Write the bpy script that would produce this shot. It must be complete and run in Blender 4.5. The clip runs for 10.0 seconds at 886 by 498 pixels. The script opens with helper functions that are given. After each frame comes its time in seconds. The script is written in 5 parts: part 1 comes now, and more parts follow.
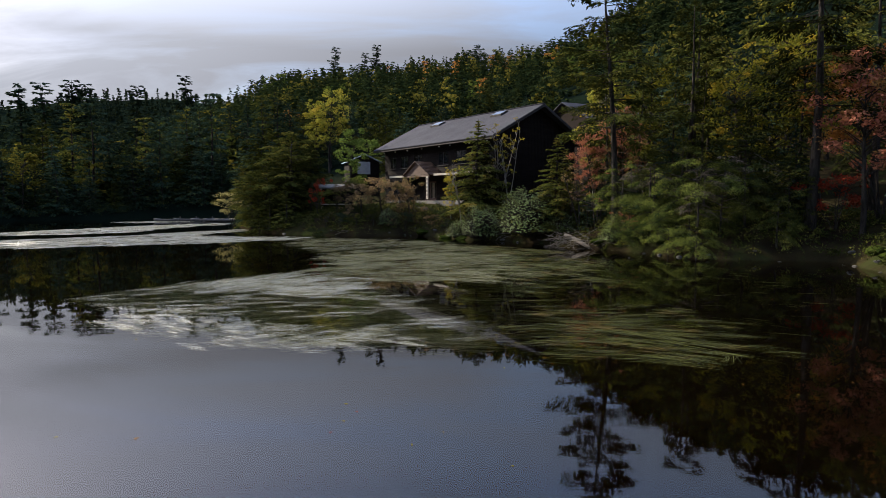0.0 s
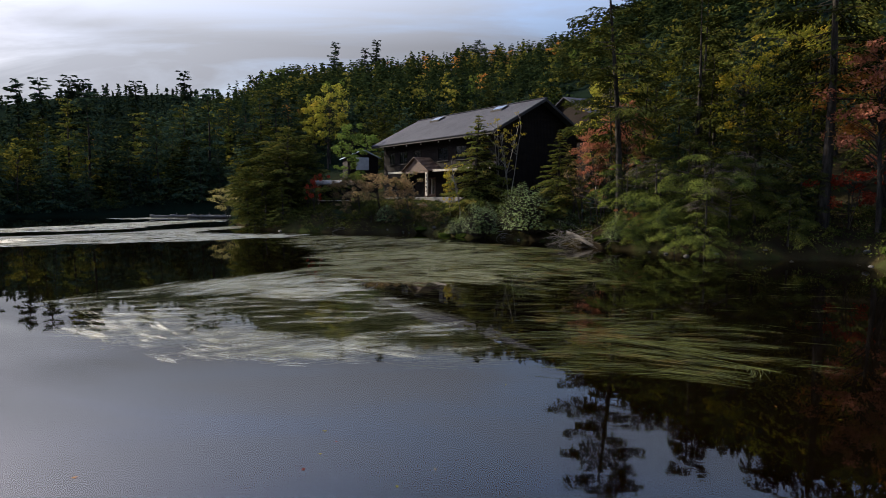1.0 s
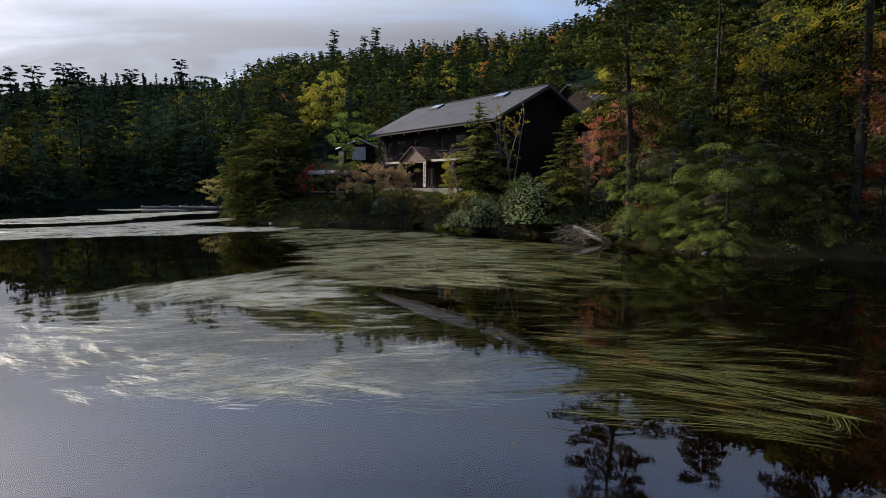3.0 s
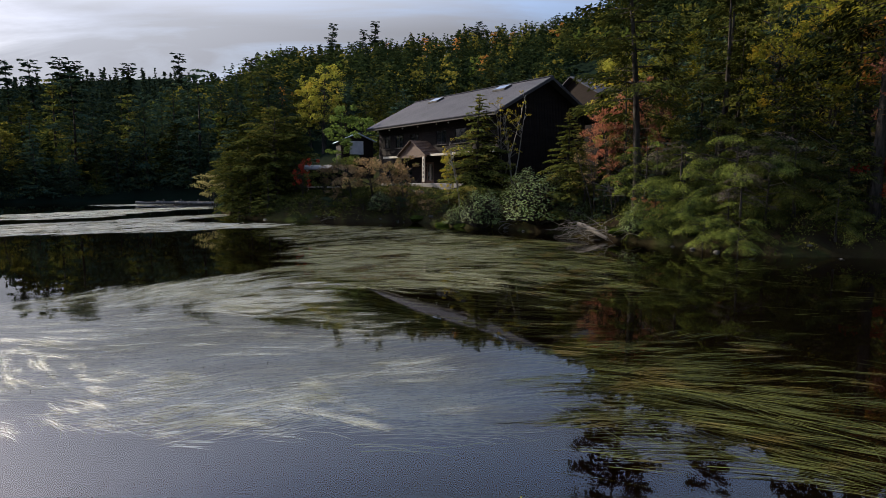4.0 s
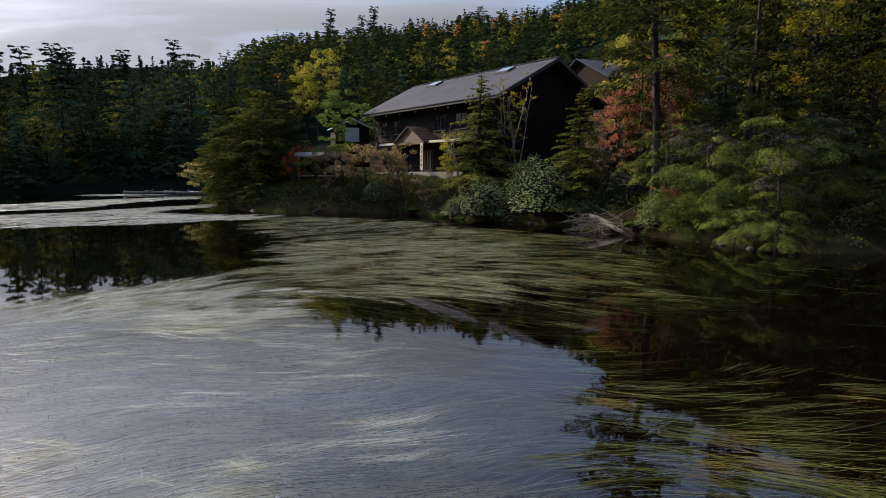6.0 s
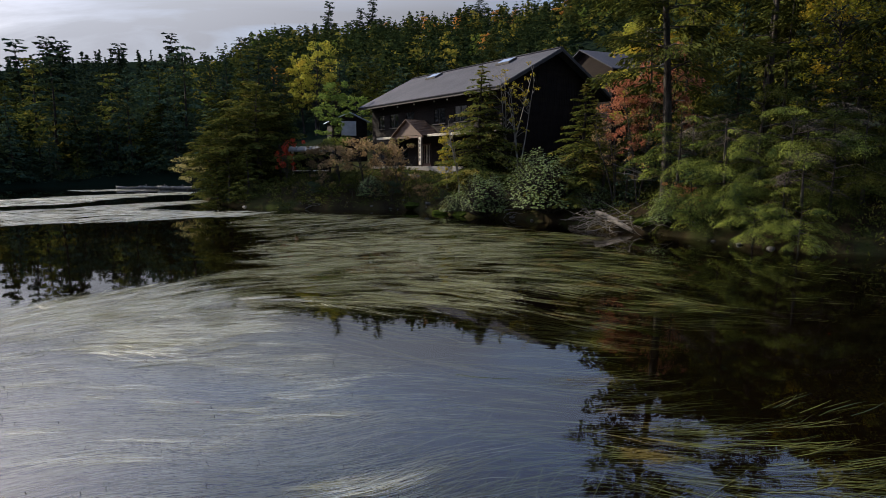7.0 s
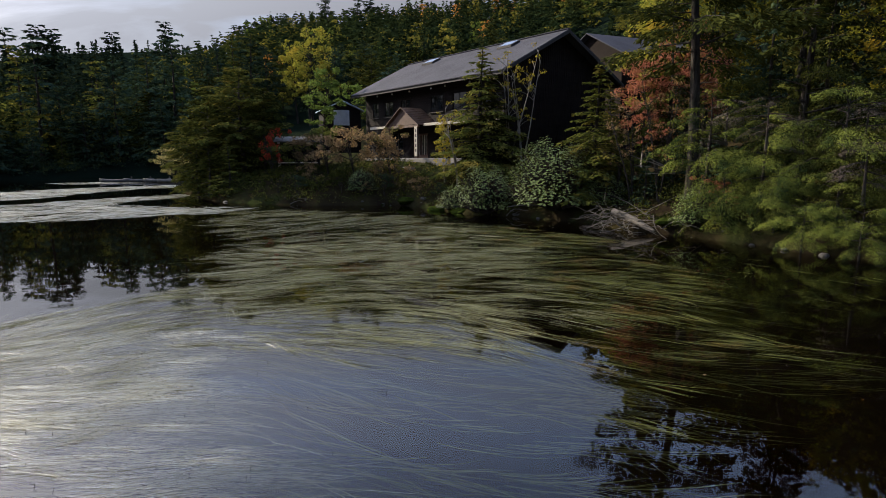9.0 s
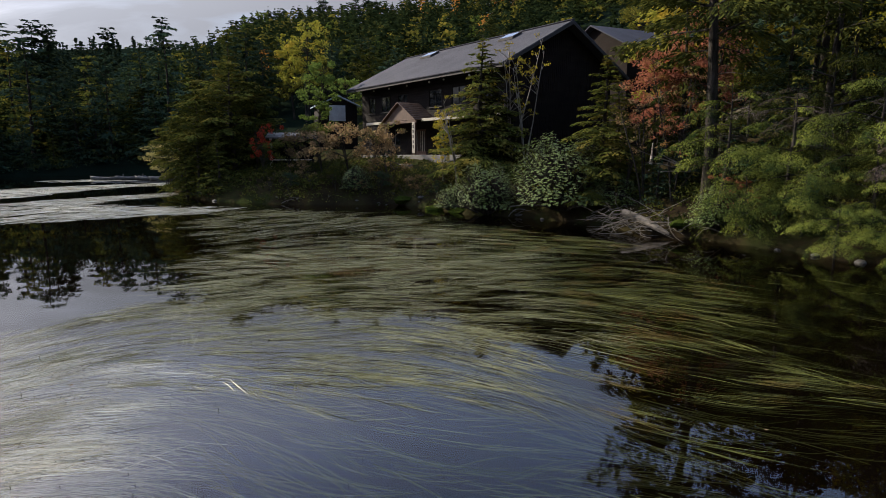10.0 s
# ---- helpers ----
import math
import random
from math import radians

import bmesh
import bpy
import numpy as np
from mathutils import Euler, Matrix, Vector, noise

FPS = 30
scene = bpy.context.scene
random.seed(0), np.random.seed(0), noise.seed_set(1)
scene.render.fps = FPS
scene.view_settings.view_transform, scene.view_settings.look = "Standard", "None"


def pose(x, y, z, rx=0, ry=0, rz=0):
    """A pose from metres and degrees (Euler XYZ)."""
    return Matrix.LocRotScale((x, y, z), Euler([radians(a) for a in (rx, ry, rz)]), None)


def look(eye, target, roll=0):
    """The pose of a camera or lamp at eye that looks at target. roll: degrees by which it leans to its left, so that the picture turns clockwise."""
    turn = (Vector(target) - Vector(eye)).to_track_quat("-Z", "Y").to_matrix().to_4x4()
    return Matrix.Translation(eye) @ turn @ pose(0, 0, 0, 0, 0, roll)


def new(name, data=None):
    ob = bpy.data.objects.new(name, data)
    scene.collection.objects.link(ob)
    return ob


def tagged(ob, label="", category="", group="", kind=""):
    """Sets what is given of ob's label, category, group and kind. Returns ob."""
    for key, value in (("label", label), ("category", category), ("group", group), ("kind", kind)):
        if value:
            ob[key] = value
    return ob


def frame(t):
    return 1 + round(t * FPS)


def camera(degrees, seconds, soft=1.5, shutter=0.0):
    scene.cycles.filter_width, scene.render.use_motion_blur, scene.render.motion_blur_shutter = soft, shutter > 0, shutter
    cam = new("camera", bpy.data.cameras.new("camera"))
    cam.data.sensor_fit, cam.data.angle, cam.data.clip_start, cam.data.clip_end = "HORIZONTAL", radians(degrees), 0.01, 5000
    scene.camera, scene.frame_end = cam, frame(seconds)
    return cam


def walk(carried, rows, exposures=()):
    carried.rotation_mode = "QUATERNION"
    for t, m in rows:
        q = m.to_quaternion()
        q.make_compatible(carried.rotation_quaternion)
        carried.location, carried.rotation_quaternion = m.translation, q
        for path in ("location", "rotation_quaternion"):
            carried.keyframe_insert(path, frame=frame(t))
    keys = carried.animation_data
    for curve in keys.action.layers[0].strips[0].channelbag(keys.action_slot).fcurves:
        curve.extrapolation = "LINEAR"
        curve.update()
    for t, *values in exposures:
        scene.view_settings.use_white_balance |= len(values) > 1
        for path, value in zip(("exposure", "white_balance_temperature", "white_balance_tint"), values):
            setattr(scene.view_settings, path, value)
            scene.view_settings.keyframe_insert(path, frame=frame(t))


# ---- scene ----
# ---------------------------------------------------------------- camera
cam = camera(74.0, 10.0, soft=0.6)
ROWS = [
    (0.0, 0.000, 0.000, 3.070, 0.00, -4.68, 0.12),
    (0.5, 0.052, 0.571, 3.082, 0.02, -4.85, 0.08),
    (1.0, 0.097, 1.147, 3.091, 0.04, -5.04, 0.05),
    (1.5, 0.140, 1.735, 3.102, 0.07, -5.25, 0.02),
    (2.0, 0.183, 2.346, 3.118, 0.09, -5.47, -0.00),
    (2.5, 0.232, 2.989, 3.132, 0.11, -5.70, -0.02),
    (4.0, 0.353, 5.035, 3.138, 0.13, -6.41, -0.03),
    (4.5, 0.374, 5.758, 3.128, 0.14, -6.66, -0.02),
    (5.0, 0.387, 6.517, 3.112, 0.14, -6.93, -0.01),
    (5.5, 0.405, 7.305, 3.092, 0.15, -7.19, -0.00),
    (7.0, 0.503, 9.754, 3.056, 0.15, -7.94, 0.02),
    (7.5, 0.549, 10.592, 3.057, 0.15, -8.16, 0.03),
    (8.0, 0.600, 11.449, 3.065, 0.16, -8.38, 0.03),
    (8.5, 0.651, 12.321, 3.075, 0.16, -8.59, 0.05),
    (9.0, 0.696, 13.206, 3.088, 0.15, -8.78, 0.07),
    (9.5, 0.734, 14.101, 3.102, 0.14, -8.95, 0.10),
    (10.0, 0.769, 15.000, 3.114, 0.12, -9.12, 0.13),
]
EXPOSURES = [(0.0, 0.85), (10.0, 0.85)]
walk(cam, [(t, pose(x, y, z, 90 + pitch, roll, yaw)) for t, x, y, z, yaw, pitch, roll in ROWS], EXPOSURES)

# ---------------------------------------------------------------- sky and sun
SUN_AZ, SUN_EL = -56.0, 31.0          # degrees: left of the line of flight, above the horizon
sun_way = Vector((math.sin(radians(SUN_AZ)) * math.cos(radians(SUN_EL)),
                  math.cos(radians(SUN_AZ)) * math.cos(radians(SUN_EL)), math.sin(radians(SUN_EL))))


def link(tree, a, b):
    tree.links.new(a, b)


def node(tree, kind, **values):
    n = tree.nodes.new(kind)
    for key, value in values.items():
        if key in n.inputs:
            n.inputs[key].default_value = value
    return n


def maths(tree, op, a, b=None):
    n = tree.nodes.new("ShaderNodeMath")
    n.operation = op
    for i, v in enumerate((a, b)):
        if v is None:
            continue
        if isinstance(v, (int, float)):
            n.inputs[i].default_value = v
        else:
            link(tree, v, n.inputs[i])
    return n.outputs[0]


def mixed(tree, fac, a, b, blend="MIX"):
    n = tree.nodes.new("ShaderNodeMix")
    n.data_type, n.blend_type = "RGBA", blend
    for sock, v in ((n.inputs[0], fac), (n.inputs[6], a), (n.inputs[7], b)):
        if isinstance(v, (int, float)):
            sock.default_value = v
        elif isinstance(v, (tuple, list)):
            sock.default_value = (*v, 1.0) if len(v) == 3 else v
        else:
            link(tree, v, sock)
    return n.outputs[2]


def ramp(tree, fac, stops):
    n = tree.nodes.new("ShaderNodeValToRGB")
    els = n.color_ramp.elements
    while len(els) < len(stops):
        els.new(0.5)
    for el, (p, c) in zip(els, stops):
        el.position, el.color = p, (c, c, c, 1.0) if isinstance(c, (int, float)) else (*c, 1.0)
    link(tree, fac, n.inputs[0])
    return n.outputs[0]


def build_sky():
    world = bpy.data.worlds.new("sky")
    scene.world = world
    world.use_nodes = True
    nt = world.node_tree
    nt.nodes.clear()
    sky = nt.nodes.new("ShaderNodeTexSky")
    sky.sky_type, sky.sun_disc = "NISHITA", False
    sky.sun_elevation, sky.sun_rotation = radians(SUN_EL), radians(SUN_AZ)
    coord = nt.nodes.new("ShaderNodeTexCoord")
    split = nt.nodes.new("ShaderNodeSeparateXYZ")
    link(nt, coord.outputs["Generated"], split.inputs[0])
    lift = maths(nt, "ADD", maths(nt, "ABSOLUTE", split.outputs[2]), 0.16)
    plane = nt.nodes.new("ShaderNodeCombineXYZ")
    link(nt, maths(nt, "DIVIDE", split.outputs[0], lift), plane.inputs[0])
    link(nt, maths(nt, "DIVIDE", split.outputs[1], lift), plane.inputs[1])
    turn = nt.nodes.new("ShaderNodeMapping")
    turn.inputs["Rotation"].default_value = (0, 0, radians(12))
    turn.inputs["Scale"].default_value = (0.75, 2.1, 1.0)
    turn.inputs["Location"].default_value = (0.4, 0.9, 0.0)
    link(nt, plane.outputs[0], turn.inputs[0])
    cloud = node(nt, "ShaderNodeTexNoise", Scale=1.05, Detail=8.0, Roughness=0.55, Distortion=0.7)
    link(nt, turn.outputs[0], cloud.inputs["Vector"])
    veil = ramp(nt, cloud.outputs[0], [(0.34, 0.15), (0.46, 0.65), (0.58, 1.0)])
    # the veil thins overhead
    thin = maths(nt, "MINIMUM", maths(nt, "MAXIMUM", maths(nt, "MULTIPLY", maths(nt, "SUBTRACT", split.outputs[2], 0.24), 3.5), 0.0), 0.72)
    veil = maths(nt, "MULTIPLY", veil, maths(nt, "SUBTRACT", 1.0, thin))
    # clouds brighten towards the sun
    dot = nt.nodes.new("ShaderNodeVectorMath")
    dot.operation = "DOT_PRODUCT"
    link(nt, coord.outputs["Generated"], dot.inputs[0])
    dot.inputs[1].default_value = sun_way
    toward = maths(nt, "MAXIMUM", dot.outputs["Value"], 0.0)
    glow = maths(nt, "POWER", toward, 3.0)
    core = maths(nt, "POWER", toward, 26.0)
    white = maths(nt, "ADD", maths(nt, "ADD", maths(nt, "MULTIPLY", glow, 1.35), 0.50), maths(nt, "MULTIPLY", core, 2.6))
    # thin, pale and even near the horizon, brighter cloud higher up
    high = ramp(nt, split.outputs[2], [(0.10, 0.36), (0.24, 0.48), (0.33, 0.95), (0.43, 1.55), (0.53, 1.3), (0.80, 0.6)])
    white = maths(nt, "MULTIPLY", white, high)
    tint = nt.nodes.new("ShaderNodeVectorMath")
    tint.operation = "SCALE"
    tint.inputs[0].default_value = (0.905, 0.94, 1.075)
    link(nt, white, tint.inputs["Scale"])
    blue = nt.nodes.new("ShaderNodeVectorMath")
    blue.operation = "SCALE"
    link(nt, ramp(nt, split.outputs[2], [(0.10, 0.085), (0.24, 0.125), (0.33, 0.25), (0.45, 0.42)]), blue.inputs["Scale"])
    link(nt, mixed(nt, 1.0, sky.outputs[0], (1.06, 1.0, 1.06), "MULTIPLY"), blue.inputs[0])
    back = nt.nodes.new("ShaderNodeBackground")
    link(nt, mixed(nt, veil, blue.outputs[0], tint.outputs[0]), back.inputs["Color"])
    back.inputs["Strength"].default_value = 0.52
    out = nt.nodes.new("ShaderNodeOutputWorld")
    link(nt, back.outputs[0], out.inputs[0])


build_sky()
sun = new("sun", bpy.data.lights.new("sun", "SUN"))
sun.data.energy, sun.data.angle, sun.data.color = 5.0, radians(0.6), (1.0, 0.88, 0.70)
sun.matrix_world = look(sun_way * 300, (0, 0, 0))

# ---------------------------------------------------------------- materials
def surface(name, a, b, scale=3.0, rough=0.7, bump=0.3, metal=0.0, fine=28.0, spec=0.4, stretch=(1, 1, 1), dirt=None, depth=0.02):
    """Two-scale surface: a slow change between two colours, a fine grain, and relief."""
    m = bpy.data.materials.new(name)
    m.use_nodes = True
    nt = m.node_tree
    bsdf = nt.nodes["Principled BSDF"]
    coord = nt.nodes.new("ShaderNodeTexCoord")
    mp = nt.nodes.new("ShaderNodeMapping")
    mp.inputs["Scale"].default_value = stretch
    link(nt, coord.outputs["Object"], mp.inputs[0])
    big = node(nt, "ShaderNodeTexNoise", Scale=scale, Detail=5.0, Roughness=0.6)
    small = node(nt, "ShaderNodeTexNoise", Scale=fine, Detail=4.0, Roughness=0.65)
    link(nt, mp.outputs[0], big.inputs["Vector"])
    link(nt, mp.outputs[0], small.inputs["Vector"])
    col = mixed(nt, ramp(nt, big.outputs[0], [(0.35, 0.0), (0.65, 1.0)]), a, b)
    grain = ramp(nt, small.outputs[0], [(0.3, 0.72), (0.7, 1.18)])
    col = mixed(nt, 1.0, col, grain, "MULTIPLY")
    if dirt:
        patch = node(nt, "ShaderNodeTexNoise", Scale=scale * 0.35, Detail=6.0, Roughness=0.7)
        link(nt, coord.outputs["Object"], patch.inputs["Vector"])
        col = mixed(nt, ramp(nt, patch.outputs[0], [(0.52, 0.0), (0.68, 0.8)]), col, dirt)
    link(nt, col, bsdf.inputs["Base Color"])
    link(nt, ramp(nt, small.outputs[0], [(0.2, max(0.02, rough - 0.12)), (0.8, min(1.0, rough + 0.1))]), bsdf.inputs["Roughness"])
    bsdf.inputs["Metallic"].default_value = metal
    bsdf.inputs["Specular IOR Level"].default_value = spec
    if bump:
        b_ = node(nt, "ShaderNodeBump", Strength=bump, Distance=depth)
        link(nt, small.outputs[0], b_.inputs["Height"])
        link(nt, b_.outputs[0], bsdf.inputs["Normal"])
    return m


def foliage(name, a, b, c=None, through_light=0.16, rough=0.75, accent=0.12, spec=0.0, vary=0.9):
    """Leaves: colours vary from leaf to leaf and from plant to plant, some light passes through."""
    m = bpy.data.materials.new(name)
    m.use_nodes = True
    nt = m.node_tree
    bsdf = nt.nodes["Principled BSDF"]
    geo = nt.nodes.new("ShaderNodeNewGeometry")
    info = nt.nodes.new("ShaderNodeObjectInfo")
    col = mixed(nt, geo.outputs["Random Per Island"], a, b)
    if c:
        coord = nt.nodes.new("ShaderNodeTexCoord")
        patch = node(nt, "ShaderNodeTexNoise", Scale=0.9, Detail=3.0)
        link(nt, coord.outputs["Object"], patch.inputs["Vector"])
        lo = 0.66 - accent
        col = mixed(nt, ramp(nt, patch.outputs[0], [(lo, 0.0), (lo + 0.1, 1.0)]), col, c)
    shade = maths(nt, "ADD", maths(nt, "MULTIPLY", info.outputs["Random"], vary), 1.0 - vary / 2)
    val = nt.nodes.new("ShaderNodeVectorMath")
    val.operation = "SCALE"
    link(nt, col, val.inputs[0])
    link(nt, shade, val.inputs["Scale"])
    link(nt, val.outputs[0], bsdf.inputs["Base Color"])
    bsdf.inputs["Roughness"].default_value = rough
    bsdf.inputs["Specular IOR Level"].default_value = spec
    trans = nt.nodes.new("ShaderNodeBsdfTranslucent")
    link(nt, val.outputs[0], trans.inputs["Color"])
    mix = nt.nodes.new("ShaderNodeMixShader")
    mix.inputs[0].default_value = through_light
    link(nt, bsdf.outputs[0], mix.inputs[1])
    link(nt, trans.outputs[0], mix.inputs[2])
    link(nt, mix.outputs[0], nt.nodes["Material Output"].inputs[0])
    return m


def water_material():
    m = bpy.data.materials.new("lake_water")
    m.use_nodes = True
    nt = m.node_tree
    nt.nodes.clear()
    coord = nt.nodes.new("ShaderNodeTexCoord")
    mp = nt.nodes.new("ShaderNodeMapping")
    mp.inputs["Scale"].default_value = (0.55, 1.6, 1.0)
    link(nt, coord.outputs["Object"], mp.inputs[0])
    ripple = node(nt, "ShaderNodeTexNoise", Scale=2.2, Detail=3.0, Roughness=0.5)
    swell = node(nt, "ShaderNodeTexNoise", Scale=0.12, Detail=2.0)
    link(nt, mp.outputs[0], ripple.inputs["Vector"])
    link(nt, mp.outputs[0], swell.inputs["Vector"])
    amount = maths(nt, "MULTIPLY", ripple.outputs[0], ramp(nt, swell.outputs[0], [(0.4, 0.12), (0.62, 1.0)]))
    b_ = node(nt, "ShaderNodeBump", Strength=0.5, Distance=0.002)
    link(nt, amount, b_.inputs["Height"])
    fres = node(nt, "ShaderNodeFresnel", IOR=1.333)
    link(nt, b_.outputs[0], fres.inputs["Normal"])
    deep = nt.nodes.new("ShaderNodeBsdfTransparent")
    deep.inputs["Color"].default_value = (0.86, 0.77, 0.58, 1.0)
    gloss = nt.nodes.new("ShaderNodeBsdfGlossy")
    gloss.inputs["Roughness"].default_value = 0.015
    gloss.inputs["Color"].default_value = (1, 1, 1, 1)
    link(nt, b_.outputs[0], gloss.inputs["Normal"])
    mix = nt.nodes.new("ShaderNodeMixShader")
    link(nt, fres.outputs[0], mix.inputs[0])
    link(nt, deep.outputs[0], mix.inputs[1])
    link(nt, gloss.outputs[0], mix.inputs[2])
    out = nt.nodes.new("ShaderNodeOutputMaterial")
    link(nt, mix.outputs[0], out.inputs[0])
    return m


M = {
    "water": water_material(),
    "soil": surface("forest_soil", (0.020, 0.015, 0.010), (0.036, 0.030, 0.014), 0.6, 0.9, 0.8, dirt=(0.03, 0.045, 0.012), depth=0.08, spec=0.0),
    "bark": surface("conifer_bark", (0.010, 0.008, 0.007), (0.055, 0.047, 0.040), 5.0, 0.9, 1.0, spec=0.1, stretch=(1, 1, 0.22), dirt=(0.03, 0.035, 0.022), depth=0.06),
    "pale_bark": surface("birch_bark", (0.20, 0.18, 0.155), (0.11, 0.095, 0.08), 5.0, 0.8, 0.4, stretch=(1, 1, 2.5)),
    "dead_wood": surface("weathered_dead_wood", (0.115, 0.10, 0.082), (0.06, 0.052, 0.042), 6.0, 0.85, 0.6),
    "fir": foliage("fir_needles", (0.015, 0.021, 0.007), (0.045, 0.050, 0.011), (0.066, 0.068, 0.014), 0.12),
    # blue cast of skylit shade and haze is put into this needle colour
    "fir_dark": foliage("dark_shade_fir_needles", (0.015, 0.030, 0.021), (0.041, 0.063, 0.036), (0.062, 0.074, 0.025), 0.12),
    "cream": foliage("pale_yellow_leaves", (0.20, 0.18, 0.07), (0.36, 0.32, 0.14), (0.14, 0.15, 0.04), 0.35),
    # sunlight put into the needle colour, dark patches for shade between boughs
    "fir_lit": foliage("sunlit_fir_needles", (0.040, 0.058, 0.015), (0.156, 0.174, 0.033), (0.018, 0.030, 0.010), through_light=0.07, accent=0.14, vary=0.3),
    "hemlock": foliage("hemlock_needles", (0.042, 0.058, 0.014), (0.118, 0.122, 0.028), (0.150, 0.128, 0.030), 0.25, vary=0.5),
    "birch": foliage("yellow_green_leaves", (0.10, 0.115, 0.016), (0.23, 0.21, 0.025), (0.28, 0.20, 0.025), 0.35),
    "bright_birch": foliage("bright_yellow_green_leaves", (0.16, 0.18, 0.028), (0.34, 0.31, 0.05), (0.36, 0.27, 0.04), 0.4, vary=0.2),
    "green_leaf": foliage("fresh_green_leaves", (0.07, 0.11, 0.022), (0.165, 0.225, 0.055), None, 0.4, vary=0.2),
    "yellow": foliage("yellow_autumn_leaves", (0.16, 0.14, 0.02), (0.32, 0.24, 0.03), (0.10, 0.11, 0.02), 0.4),
    "orange": foliage("orange_autumn_leaves", (0.20, 0.075, 0.02), (0.30, 0.15, 0.035), (0.15, 0.12, 0.02), 0.35),
    "red": foliage("red_maple_leaves", (0.17, 0.022, 0.014), (0.32, 0.050, 0.024), None, 0.3),
    "pink": foliage("faded_red_leaves", (0.22, 0.075, 0.046), (0.40, 0.165, 0.105), (0.22, 0.13, 0.045), 0.4, vary=0.4),
    "dead_twig": foliage("dead_grey_needles", (0.075, 0.060, 0.048), (0.16, 0.135, 0.11), None, 0.1),
    "russet": foliage("russet_shrub_leaves", (0.12, 0.080, 0.040), (0.29, 0.20, 0.105), (0.11, 0.11, 0.035), 0.35),
    "rhodo": foliage("rhododendron_leaves", (0.075, 0.110, 0.036), (0.185, 0.230, 0.090), (0.045, 0.070, 0.020), 0.3, 0.48, spec=0.09, vary=0.2),
    "dry_grass": foliage("dry_bank_grass", (0.07, 0.055, 0.02), (0.14, 0.105, 0.04), (0.05, 0.06, 0.016), 0.3),
    "moss": surface("bank_moss", (0.035, 0.05, 0.008), (0.02, 0.028, 0.007), 4.0, 0.95, 0.8, spec=0.0, depth=0.03),
    "roof": surface("weathered_grey_metal_roof", (0.050, 0.051, 0.060), (0.066, 0.066, 0.076), 0.4, 0.85, 0.12, 0.0, 9.0, spec=0.04),
    "dark_wood": surface("dark_stained_boards", (0.0065, 0.0045, 0.004), (0.013, 0.009, 0.007), 1.2, 0.8, 0.4, spec=0.10, stretch=(0.4, 0.4, 3.0)),
    "red_wood": surface("reddish_stained_wood", (0.065, 0.034, 0.022), (0.10, 0.055, 0.035), 2.0, 0.7, 0.4),
    "pale_wood": surface("pale_weathered_wood", (0.46, 0.41, 0.33), (0.34, 0.30, 0.24), 3.0, 0.75, 0.4),
    "white_paint": surface("white_painted_boards", (0.46, 0.46, 0.47), (0.36, 0.36, 0.37), 1.5, 0.6, 0.2),
    "blue_metal": surface("pale_blue_metal_roof", (0.42, 0.48, 0.58), (0.34, 0.40, 0.50), 1.0, 0.45, 0.1, 0.2),
    "concrete": surface("grey_concrete", (0.17, 0.16, 0.145), (0.11, 0.104, 0.094), 1.3, 0.9, 0.5, dirt=(0.07, 0.07, 0.05)),
    "gravel": surface("pale_gravel_terrace", (0.15, 0.135, 0.115), (0.10, 0.09, 0.078), 2.0, 0.95, 0.7),
    "stone": surface("wet_grey_stone", (0.075, 0.07, 0.062), (0.04, 0.037, 0.033), 3.0, 0.7, 0.7),
    "blade": foliage("floating_water_grass", (0.11, 0.113, 0.040), (0.25, 0.245, 0.115), (0.12, 0.118, 0.036), 0.15, 0.38, spec=0.2, vary=0.2),
    "sunk": foliage("sunken_water_grass", (0.13, 0.14, 0.04), (0.36, 0.36, 0.15), (0.21, 0.185, 0.06), 0.2, 0.5),
    # paler than sunk: the left water's grey sheen is put into the colour
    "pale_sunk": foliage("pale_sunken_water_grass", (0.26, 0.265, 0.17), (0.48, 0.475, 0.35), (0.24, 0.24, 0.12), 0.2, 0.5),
    # the sky's glint on wet blades is put into this pale colour
    "sheen_blade": foliage("painted_sheen_water_grass", (0.29, 0.295, 0.23), (0.48, 0.48, 0.40), (0.25, 0.25, 0.17), 0.15, 0.42, spec=0.22),
    "olive_blade": foliage("olive_water_grass", (0.020, 0.025, 0.006), (0.112, 0.118, 0.027), (0.11, 0.084, 0.02), 0.2, 0.42, spec=0.12, vary=0.2),
    "boat_grey": surface("grey_boat_paint", (0.11, 0.11, 0.105), (0.07, 0.07, 0.068), 1.5, 0.5, 0.2),
    "dark_trim": surface("dark_metal_trim", (0.022, 0.019, 0.018), (0.034, 0.03, 0.028), 2.0, 0.6, 0.1, spec=0.2),
    "brown_wall": surface("brown_clapboard", (0.009, 0.006, 0.005), (0.015, 0.010, 0.008), 1.2, 0.8, 0.5, spec=0.05, stretch=(0.4, 0.4, 3.0)),
    "ink": surface("black_ink", (0.02, 0.02, 0.02), (0.03, 0.03, 0.03), 2.0, 0.7, 0.0),
    "lamp_glass": surface("white_lamp_globe", (0.78, 0.78, 0.75), (0.7, 0.7, 0.68), 2.0, 0.25, 0.0),
}


def glass_material():
    m = bpy.data.materials.new("dark_window_glass")
    m.use_nodes = True
    b_ = m.node_tree.nodes["Principled BSDF"]
    b_.inputs["Base Color"].default_value = (0.012, 0.013, 0.014, 1)
    b_.inputs["Roughness"].default_value = 0.04
    b_.inputs["IOR"].default_value = 1.4
    return m


M["glass"] = glass_material()


